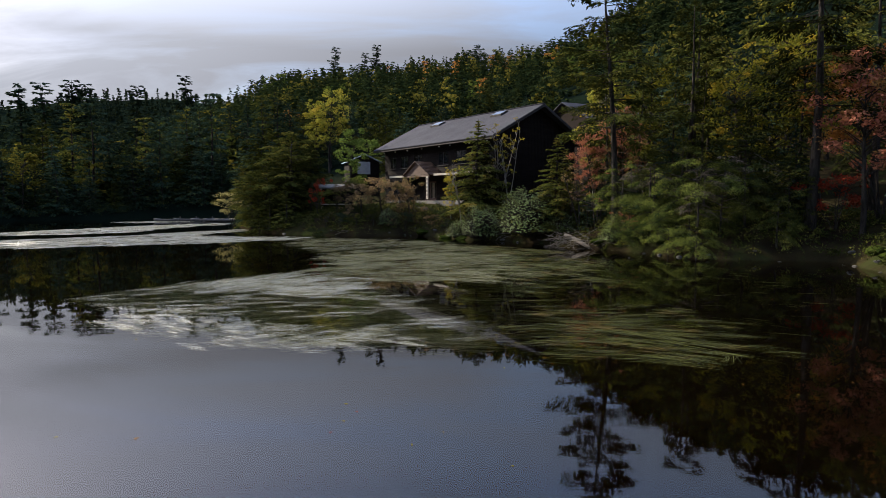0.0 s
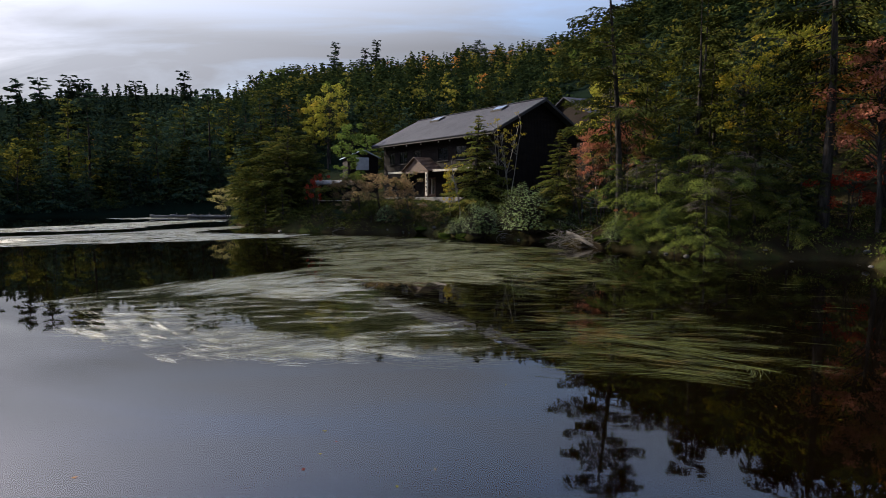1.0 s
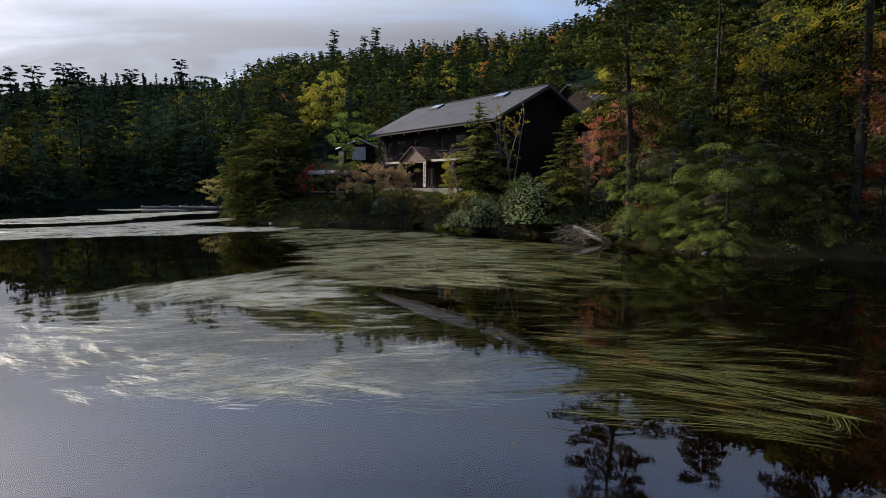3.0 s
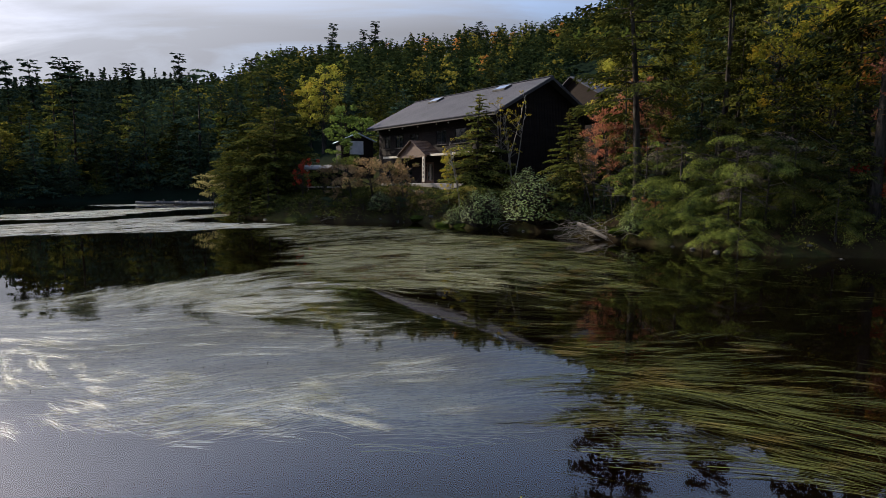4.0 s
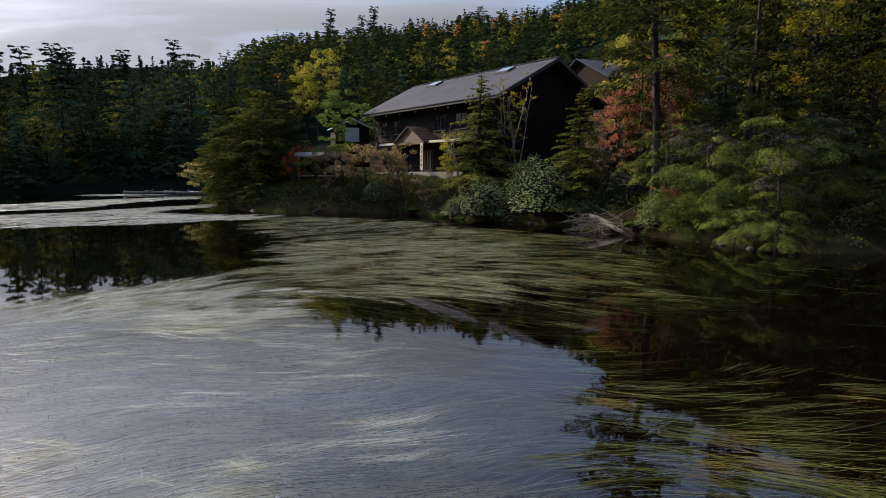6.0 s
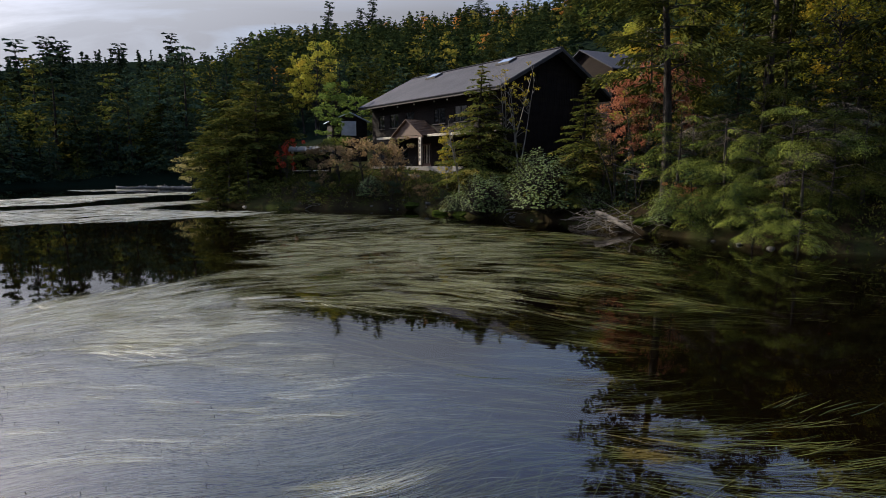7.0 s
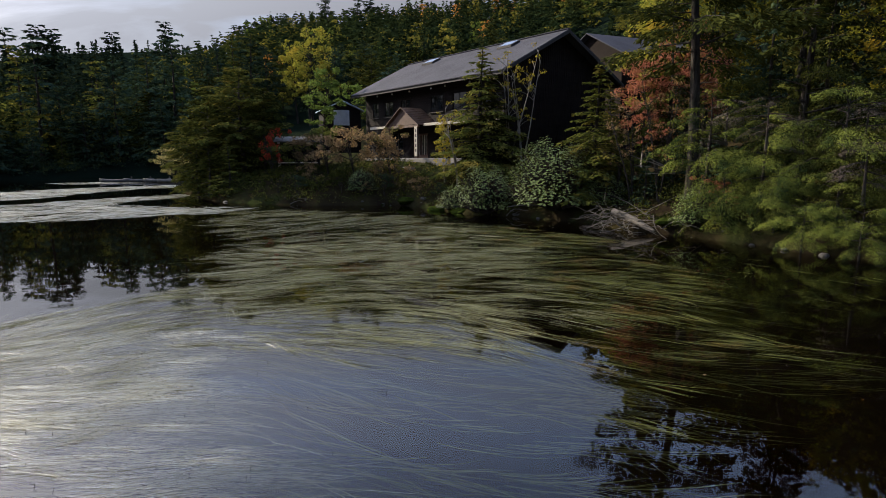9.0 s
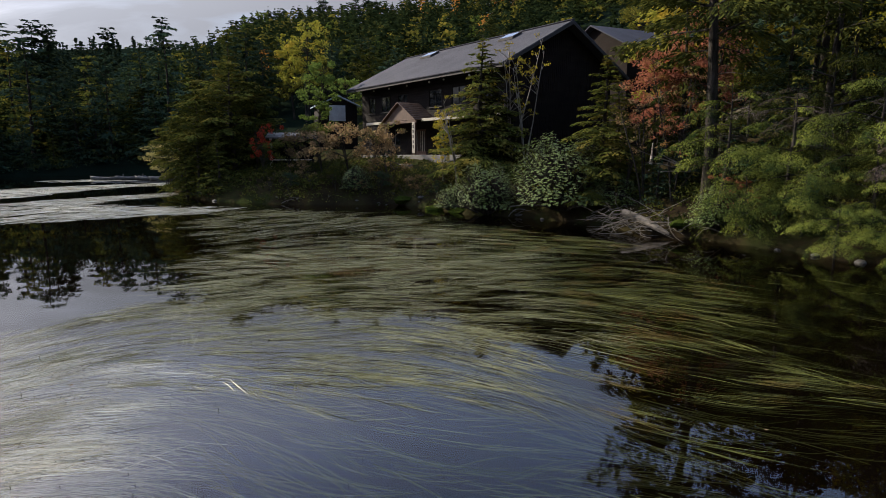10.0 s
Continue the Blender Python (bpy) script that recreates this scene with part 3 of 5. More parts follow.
KINDS = {
    "fir_a": (conifer(1, 10, 2.3, 0.04, 92, 3, 120, 0.20, "fir", 0.32, wide=0.46, ratio=0.38), 10.0),
    "fir_c": (conifer(3, 10, 2.7, 0.03, 40, 2, 44, 0.34, "fir", 0.30), 10.0),
    "fir_wide": (conifer(4, 5, 2.9, 0.20, 15, 4, 860, 0.078, "shrub", 0.46, up=0.42, wide=0.42, curl=0.8, ratio=0.32, core=1.0, rough=0.28), 5.0),
    "fir_wide_b": (conifer(14, 5, 3.1, 0.26, 14, 4, 880, 0.078, "round", 0.48, up=0.42, wide=0.42, curl=0.8, ratio=0.32, core=1.0, rough=0.28), 5.0),
    "plate_a": (conifer(5, 14, 3.8, 0.05, 62, 4, 95, 0.34, "round", 0.30, 0.02, up=0.3, wide=0.38, curl=0.6, ratio=0.40), 14.0),
    "plate_b": (conifer(6, 14, 2.4, 0.30, 60, 2, 44, 0.46, "pine", 0.16, -0.02, wide=0.46, ratio=0.46, core=1.5), 14.0),
    "pine": (conifer(7, 18, 4.3, 0.34, 66, 4, 150, 0.27, "pine", 0.14, -0.06, up=0.18, ratio=0.36, core=0), 18.0),
    "pine_b": (conifer(8, 18, 4.4, 0.36, 58, 4, 130, 0.29, "pine", 0.16, 0.02, up=0.18, ratio=0.36, core=0), 18.0),
    "pine_c": (conifer(9, 18, 3.6, 0.44, 40, 4, 95, 0.30, "pine", 0.18, -0.03, up=0.18, ratio=0.36, core=0), 18.0),
    "far_a": (conifer(21, 14, 3.2, 0.02, 70, 1, 56, 0.52, "fir", 0.30, wide=0.42, ratio=0.42, core=1.5), 14.0),
    "far_b": (conifer(22, 14, 3.5, 0.02, 64, 1, 60, 0.52, "round", 0.34, wide=0.42, ratio=0.42, core=1.5, up=0.3), 14.0),
    "far_c": (conifer(27, 14, 2.9, 0.10, 58, 1, 54, 0.50, "round", 0.24, wide=0.44, ratio=0.42, core=1.5, up=0.4), 14.0),
    "mid_a": (conifer(24, 14, 3.2, 0.04, 76, 2, 92, 0.32, "fir", 0.30, ratio=0.38), 14.0),
    "mid_b": (conifer(25, 14, 3.6, 0.03, 70, 2, 100, 0.32, "round", 0.34, up=0.3, ratio=0.38), 14.0),
    "mid_c": (conifer(28, 14, 3.3, 0.22, 60, 2, 100, 0.32, "pine", 0.24, up=0.2, wide=0.44, ratio=0.36, core=1.0), 14.0),
    "far_plate": (conifer(23, 14, 3.0, 0.20, 54, 1, 56, 0.48, "pine", 0.22, wide=0.44, ratio=0.42, core=1.0), 14.0),
    "broad_a": (broadleaf(31, 8, 2.1, 5200, 0.15, 0.25, 1, 62), 8.0),
    "broad_b": (broadleaf(32, 8, 1.6, 4600, 0.15, 0.15, 1, 60, 0.9), 8.0),
    "broad_c": (broadleaf(33, 8, 2.6, 5200, 0.16, 0.3, 3, 63), 8.0),
    "mid_broad": (broadleaf(35, 8, 2.1, 4200, 0.13, 0.25, 1, 60), 8.0),
    "far_broad": (broadleaf(34, 8, 2.4, 1700, 0.28, 0.25, 1, 34), 8.0),
    "shrub_a": (broadleaf(41, 3, 1.7, 2300, 0.13, 0.2, 8, 30), 3.0),
    "shrub_b": (broadleaf(42, 3, 1.4, 1900, 0.13, 0.15, 7, 26), 3.0),
    "bare": (broadleaf(43, 7, 1.2, 760, 0.11, 0.35, 3, 24), 7.0),
    "dead_spray": (conifer(61, 1.5, 1.3, 0.05, 9, 3, 150, 0.09, "round", 0.3, up=0.2, wide=0.45, ratio=0.12, core=0, rough=0.6), 1.5),
    "rhodo": (rosette_bush(51, 1.6, 2.4, 3000, 0.052), 2.4),
    "rhodo_b": (rosette_bush(52, 1.3, 1.6, 1500, 0.055), 1.6),
}

def plant(name, kind, x, y, height, leaves, label, category="tree", bark="bark", turn=None, wide=1.0, group="", z=None, tilt=0.0):
    (trunk, crown), h = KINDS[kind]
    k = height / h
    turn = random.uniform(0, 360) if turn is None else turn
    z = ground_at(x, y) - 0.05 if z is None else z
    ob = root(name, pose(x, y, z, 0, tilt, turn) @ Matrix.Diagonal((k * wide, k * wide, k, 1)), label, category, group)
    mesh_part("trunk", trunk, M[bark], ob)
    mesh_part("crown", crown, M[leaves], ob)
    return ob


def near_trees():
    # big trees of the near shore
    plant("pine_tree", "pine", 11.3, 38.3, 17.2, "fir", "tall leaning conifer with dark ragged boughs on the shore", turn=0)
    plant("pine_tree", "pine_b", 20.0, 32.2, 19.0, "fir", "tall conifer with a bare dark lower trunk", turn=40)
    plant("pine_tree", "pine_c", 16.2, 39.5, 13.6, "fir", "tall thin conifer with dead lower branches", turn=150)
    plant("pine_tree", "pine_c", 18.0, 42.5, 14.6, "fir", "tall thin conifer with dead lower branches", turn=250)
    plant("pine_tree", "pine_c", 26.0, 36.0, 15.5, "hemlock", "tall conifer with a bare dark lower trunk", turn=80)
    # shore firs that hang over the water, lit and shaded by needle colour
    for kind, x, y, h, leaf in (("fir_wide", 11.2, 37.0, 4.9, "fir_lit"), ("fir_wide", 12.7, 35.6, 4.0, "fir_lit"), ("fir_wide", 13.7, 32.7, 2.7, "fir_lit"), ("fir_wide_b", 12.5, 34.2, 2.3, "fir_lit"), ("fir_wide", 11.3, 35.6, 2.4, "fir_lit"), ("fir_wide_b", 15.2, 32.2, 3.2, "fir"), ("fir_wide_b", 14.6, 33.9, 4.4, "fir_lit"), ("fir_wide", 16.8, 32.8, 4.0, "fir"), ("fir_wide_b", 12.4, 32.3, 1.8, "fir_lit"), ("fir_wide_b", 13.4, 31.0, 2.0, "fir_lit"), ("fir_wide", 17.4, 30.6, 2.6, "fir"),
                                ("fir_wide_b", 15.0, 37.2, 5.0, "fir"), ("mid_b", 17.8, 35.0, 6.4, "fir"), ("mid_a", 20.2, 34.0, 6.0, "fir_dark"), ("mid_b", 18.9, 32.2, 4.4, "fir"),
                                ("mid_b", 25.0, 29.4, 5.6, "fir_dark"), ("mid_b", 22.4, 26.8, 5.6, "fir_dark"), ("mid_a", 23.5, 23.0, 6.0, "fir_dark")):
        plant("fir_tree", kind, x, y, h, leaf, "young fir with drooping boughs over the water, light and shade tinted in", wide=1.12)
    for x, y, z, h, turn in ((13.6, 31.4, 2.2, 1.5, 20), (12.0, 34.2, 3.9, 1.4, 130), (14.6, 33.0, 3.4, 1.6, 250), (11.6, 36.4, 4.2, 1.2, 60), (16.0, 33.6, 4.3, 1.4, 300)):
        plant("dead_bough", "dead_spray", x, y, h, "dead_twig", "grey-brown dead needle bough among the shore firs", "branch", "bark", turn=turn, z=z, group="dead boughs")
    for x, y, h in ((9.9, 40.2, 2.6), (11.6, 41.6, 3.2), (9.3, 42.6, 2.4), (12.6, 39.6, 3.4), (13.9, 41.6, 4.0)):
        plant("fir_tree", "fir_c", x, y, h, "fir_dark", "small dark fir in the undergrowth of the bank", wide=1.5)
    # thin saplings behind the driftwood
    for x, y, h, leaf, turn in ((9.4, 40.6, 5.0, "russet", 10), (10.3, 39.6, 4.4, "pink", 100), (8.9, 41.6, 4.0, "russet", 220), (10.9, 41.2, 5.6, "russet", 300)):
        plant("sapling", "bare", x, y, h, leaf, "thin half-bare sapling on the bank", "tree", turn=turn)
    # firs between lodge and shore
    plant("fir_tree", "fir_a", 3.05, 51.5, 8.0, "hemlock", "slender olive fir before the lodge", wide=1.75)
    plant("fir_tree", "fir_a", 3.7, 52.4, 6.2, "fir", "lower dark fir before the lodge", wide=1.7, turn=70)
    plant("fir_tree", "fir_a", 8.2, 43.0, 6.7, "hemlock", "small dense fir beside the dark gable", wide=1.7)
    plant("fir_tree", "fir_a", 9.5, 45.2, 5.4, "hemlock", "small dense dark fir beside the gable", wide=1.5)
    plant("birch_tree", "bare", 5.0, 52.3, 7.6, "yellow", "thin multi-stemmed birch almost bare of leaves", bark="pale_bark", wide=0.9)
    plant("birch_tree", "bare", 5.7, 51.0, 6.8, "yellow", "thin multi-stemmed birch almost bare of leaves", bark="pale_bark", turn=120, wide=0.9)
    plant("birch_tree", "bare", 1.6, 50.6, 5.4, "yellow", "half-bare birch sapling with yellow leaves", bark="pale_bark", turn=60, wide=1.1)
    plant("birch_tree", "broad_b", 0.7, 52.6, 4.6, "yellow", "small birch sapling with bright yellow leaves", bark="pale_bark", turn=200, wide=0.7)
    for x, y, h in ((22.4, 41.6, 12.5), (24.6, 38.6, 11.5), (18.8, 36.4, 9.0)):
        plant("birch_tree", "mid_broad", x, y, h, "birch", "birch with yellow-green autumn leaves among the firs", group="lakeside wood")
    # coloured trees right of the lodge
    plant("maple_tree", "broad_c", 12.6, 44.4, 6.2, "pink", "maple with faded pinkish red leaves")
    plant("maple_tree", "broad_a", 11.0, 44.0, 6.2, "pink", "slender maple with faded salmon leaves beside the gable", wide=0.95)
    plant("maple_tree", "broad_a", 13.6, 45.2, 7.6, "pink", "maple with rusty salmon autumn leaves", wide=0.9)
    plant("birch_tree", "broad_b", 11.7, 46.6, 10.0, "bright_birch", "birch with yellow-green autumn leaves", bark="pale_bark")
    plant("birch_tree", "broad_a", 17.0, 50.0, 11.5, "birch", "birch with yellow-green autumn leaves")
    plant("birch_tree", "broad_c", 24.5, 44.0, 12.0, "hill_birch", "birch with yellow-green autumn leaves")
    plant("fir_tree", "mid_b", 21.0, 40.5, 11.0, "fir_dark", "dense dark fir of the lakeside wood")
    plant("maple_tree", "broad_c", 23.8, 32.0, 9.5, "orange", "maple with orange and red leaves at the shore")
    plant("maple_tree", "broad_a", 21.7, 30.4, 9.5, "pink", "maple with salmon-red leaves at the shore")
    plant("maple_tree", "shrub_a", 21.0, 31.6, 2.8, "red", "low branch-spread maple with deep red leaves")
    # lodge shrubs
    plant("rhododendron_bush", "rhodo", 6.6, 43.5, 3.0, "rhodo", "dense pale green rhododendron bush at the water", "bush", wide=1.4)
    plant("rhododendron_bush", "rhodo_b", 8.5, 41.6, 1.3, "rhodo", "dense pale green rhododendron bush at the water", "bush", turn=80)
    plant("rhododendron_bush", "rhodo_b", 3.0, 45.9, 2.1, "rhodo", "small green rhododendron bush on the bank", "bush")
    plant("rhododendron_bush", "rhodo_b", 10.9, 36.6, 1.3, "rhodo", "small green rhododendron bush beside driftwood", "bush")
    plant("autumn_shrub", "shrub_b", 11.5, 36.3, 1.6, "pink", "low shrub with faded pink leaves beside driftwood", "shrub")
    plant("rhododendron_bush", "rhodo_b", -5.0, 53.6, 1.3, "rhodo", "low dark green bush on the bank", "bush")
    plant("rhododendron_bush", "rhodo_b", 1.3, 47.6, 1.2, "rhodo", "low green bush on the bank", "bush")
    plant("autumn_shrub", "shrub_a", -5.6, 55.2, 3.4, "russet", "russet-leaved shrub on the bank before the lodge", "shrub", wide=1.1)
    plant("autumn_shrub", "shrub_b", -2.9, 54.4, 3.5, "russet", "russet-leaved shrub on the bank before the lodge", "shrub")
    plant("autumn_shrub", "shrub_a", -7.6, 56.0, 2.8, "russet", "russet-leaved shrub on the bank before the lodge", "shrub")
    plant("autumn_shrub", "shrub_b", -4.2, 57.0, 3.2, "russet", "russet-leaved shrub on the bank before the lodge", "shrub")
    for x, y, h, kind, leaf in ((-9.4, 53.4, 1.3, "shrub_a", "fir_dark"), (-7.8, 53.0, 1.0, "shrub_b", "hemlock"), (-6.3, 53.1, 1.5, "shrub_a", "fir"), (-4.6, 52.9, 1.1, "shrub_b", "russet"), (-3.4, 53.2, 1.4, "shrub_a", "fir_dark"),
                               (-2.0, 53.2, 1.0, "shrub_b", "fir"), (-0.9, 51.6, 1.3, "shrub_a", "russet"), (0.3, 50.3, 1.1, "shrub_b", "fir_dark"), (-10.8, 54.2, 1.6, "shrub_b", "fir"), (1.9, 48.3, 1.0, "shrub_a", "hemlock"), (-8.6, 54.8, 1.7, "shrub_b", "russet")):
        plant("bank_shrub", kind, x, y, h, leaf, "low tangled shrub on the bank before the lodge", "shrub", turn=x * 57 % 360)
    plant("maple_tree", "shrub_b", -12.4, 58.2, 3.4, "red", "small maple with scarlet leaves by the shelter", wide=0.6)
    for x, y, h, leaf in ((-9.3, 57.2, 2.8, "russet"), (-10.4, 57.6, 2.4, "hemlock"), (-8.4, 58.6, 3.0, "hemlock")):
        plant("autumn_shrub", "shrub_a", x, y, h, leaf, "loose shrub on the bank before the shelter", "shrub", turn=x * 40 % 360)
    # dark clump on the point
    for kind, x, y, h, leaf, wide in (("plate_a", -15.3, 60.8, 8.8, "hemlock", 1.55), ("plate_a", -18.2, 60.6, 7.2, "fir", 1.35), ("plate_a", -13.4, 60.2, 6.8, "fir", 1.15), ("plate_a", -20.2, 62.6, 6.0, "hemlock", 1.5),
                                      ("plate_a", -16.8, 64.0, 8.6, "fir", 1.35), ("fir_c", -18.6, 59.4, 4.0, "fir", 1.7), ("fir_c", -15.0, 56.4, 3.8, "fir", 1.8), ("fir_c", -17.0, 57.8, 3.8, "fir", 1.8),
                                      ("far_b", -20.6, 67.5, 8.0, "fir", 1.2), ("far_c", -23.0, 72.5, 8.5, "fir_dark", 1.3)):
        plant("hemlock_tree", kind, x, y, h, leaf, "broad dark conifer on the point of the shore", wide=wide, group="trees on the point")
    plant("autumn_shrub", "broad_c", -25.2, 70.8, 4.6, "cream", "pale yellow shrub leaning over the water", "shrub", wide=1.1)
    # trees round the lodge
    plant("birch_tree", "broad_b", -11.9, 73.5, 9.6, "green_leaf", "slender tree with fresh pale green leaves", wide=1.15)
    plant("birch_tree", "broad_a", -21.6, 112.5, 15.5, "bright_birch", "tree with bright yellow-green leaves", wide=0.95)
    plant("birch_tree", "broad_b", -24.6, 117.0, 14.0, "bright_birch", "tree with bright yellow-green leaves")


def scatter(rng, n, az0, az1, r0, r1, gap):
    spots = []
    for i in range(n * 12):
        az, r = radians(rng.uniform(az0, az1)), math.sqrt(rng.uniform(r0 ** 2, r1 ** 2))
        p = np.array((math.sin(az) * r, math.cos(az) * r))
        if spots and min(np.hypot(*(p - q)) for q in spots) < gap:
            continue
        rel = p - HOUSE_O
        u, v = rel @ HOUSE_U, rel @ HOUSE_V
        if (-3.5 < u < 26 and -7 < v < 17) or np.hypot(*(p - (20, 73))) < 7:
            continue
        if 64 < p[1] < 116 and -16.5 < math.degrees(math.atan2(p[0] - 0.4, p[1] - 7)) < -8.3:  # glade left of the lodge
            continue
        spots.append(p)
        if len(spots) >= n:
            break
    d = shore_distance(np.array(spots))
    return [p for p, k in zip(spots, d) if k > 1.6]


def mid_trees():
    rng = random.Random(5)
    # right-hand wood
    for p in scatter(rng, 92, 15, 58, 41, 92, 3.2):
        c = rng.random()
        # tree tops capped by distance and bearing from the start of the flight
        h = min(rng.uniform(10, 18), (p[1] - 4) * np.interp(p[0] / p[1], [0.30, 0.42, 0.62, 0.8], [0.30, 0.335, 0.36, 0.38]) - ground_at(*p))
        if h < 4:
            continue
        if c < 0.50:
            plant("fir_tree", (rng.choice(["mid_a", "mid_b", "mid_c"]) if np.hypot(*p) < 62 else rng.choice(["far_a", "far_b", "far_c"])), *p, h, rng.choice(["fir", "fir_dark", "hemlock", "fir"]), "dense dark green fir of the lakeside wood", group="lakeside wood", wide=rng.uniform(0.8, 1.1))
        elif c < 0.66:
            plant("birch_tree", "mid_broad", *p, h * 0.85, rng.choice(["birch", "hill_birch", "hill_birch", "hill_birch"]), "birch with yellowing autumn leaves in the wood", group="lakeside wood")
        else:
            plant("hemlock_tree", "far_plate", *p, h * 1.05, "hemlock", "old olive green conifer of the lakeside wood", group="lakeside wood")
    # edge of the far shore, boughs down to the water
    edge = SHORE[:9]
    for a, b in zip(edge, edge[1:]):
        m = max(2, int(np.hypot(*(b - a)) / 2.6))
        for i in range(m):
            q = a + (b - a) * (i + rng.random()) / m
            n = np.array((-(b - a)[1], (b - a)[0])) / np.hypot(*(b - a))
            q = q + n * rng.uniform(1.0, 4.5)
            if shore_distance(q[None])[0] < 0.6 or q[1] < 68:
                continue
            plant("fir_tree", rng.choice(["far_b", "far_a"]), *q, rng.uniform(6, 13), rng.choice(["fir_dark", "fir_dark", "fir"]), "dark fir with boughs reaching down to the water", group="far shore wood", wide=rng.uniform(1.1, 1.5))
    # far shore on the left and the foot of the hill
    for p in scatter(rng, 112, -52, -8, 66, 150, 4.2):
        c = rng.random()
        h = min(rng.uniform(11, 19) if p[1] > 75 else rng.uniform(9, 13), 0.235 * (np.hypot(*p) - 15) - 3.1 - ground_at(*p))
        if h < 4:
            continue
        if c < 0.62:
            plant("fir_tree", rng.choice(["far_a", "far_b", "far_c"]), *p, h, rng.choice(["fir_dark", "fir_dark", "fir_dark", "fir"]), "dark green conifer of the far shore wood", group="far shore wood", wide=rng.uniform(0.9, 1.25))
        elif c < 0.85 and np.hypot(*p) > 88:
            plant("hemlock_tree", "far_plate", *p, h * 1.1, rng.choice(["fir_dark", "fir_dark", "hemlock"]), "tall flat-topped conifer of the far shore wood", group="far shore wood", wide=1.1)
        elif c > 0.85:
            plant("birch_tree", "far_broad", *p, h * 0.62, rng.choice(["hill_birch", "hill_birch", "hill_birch", "hemlock"]), "autumn-coloured tree of the far shore wood", group="far shore wood")
    # behind the lodge
    for p in scatter(rng, 55, -10, 16, 84, 140, 4.2):
        c = rng.random()
        h = min(rng.uniform(9, 15), 0.245 * (np.hypot(*p) - 15) - 3.1 - ground_at(*p))
        if h < 4:
            continue
        if c < 0.78:
            plant("fir_tree", rng.choice(["far_a", "far_b", "far_c"]), *p, h, rng.choice(["fir", "fir_dark", "fir_dark"]), "dark green conifer on the slope behind the lodge", group="slope wood", wide=rng.uniform(0.9, 1.2))
        else:
            plant("birch_tree", "far_broad", *p, h * 0.7, rng.choice(["hill_birch", "hill_birch", "hemlock", "green_leaf"]), "autumn-coloured tree on the slope behind the lodge", group="slope wood")
    # tall single trees against the sky
    for x, y, top, kind in ((-109.9, 258, 57.0, "plate_b"), (-124, 241, 49.5, "plate_b"), (-42, 233, 62.5, "plate_b"), (-26, 232, 63.0, "plate_b"), (-31, 236, 61.0, "plate_b"),
                            (13.1, 224, 61.0, "plate_a"), (-137, 226, 45.5, "plate_b"), (-128, 205, 44.5, "plate_b"), (-124, 207, 43.5, "plate_b"), (-137, 206, 44, "plate_b"), (-145, 205, 43, "plate_b"), (-115, 258, 47, "plate_b")):
        g = ground_at(x, y)
        plant("hemlock_tree", kind, x, y, top - g, "fir_dark", "tall ragged conifer standing out against the sky", group="skyline trees", wide=1.25)


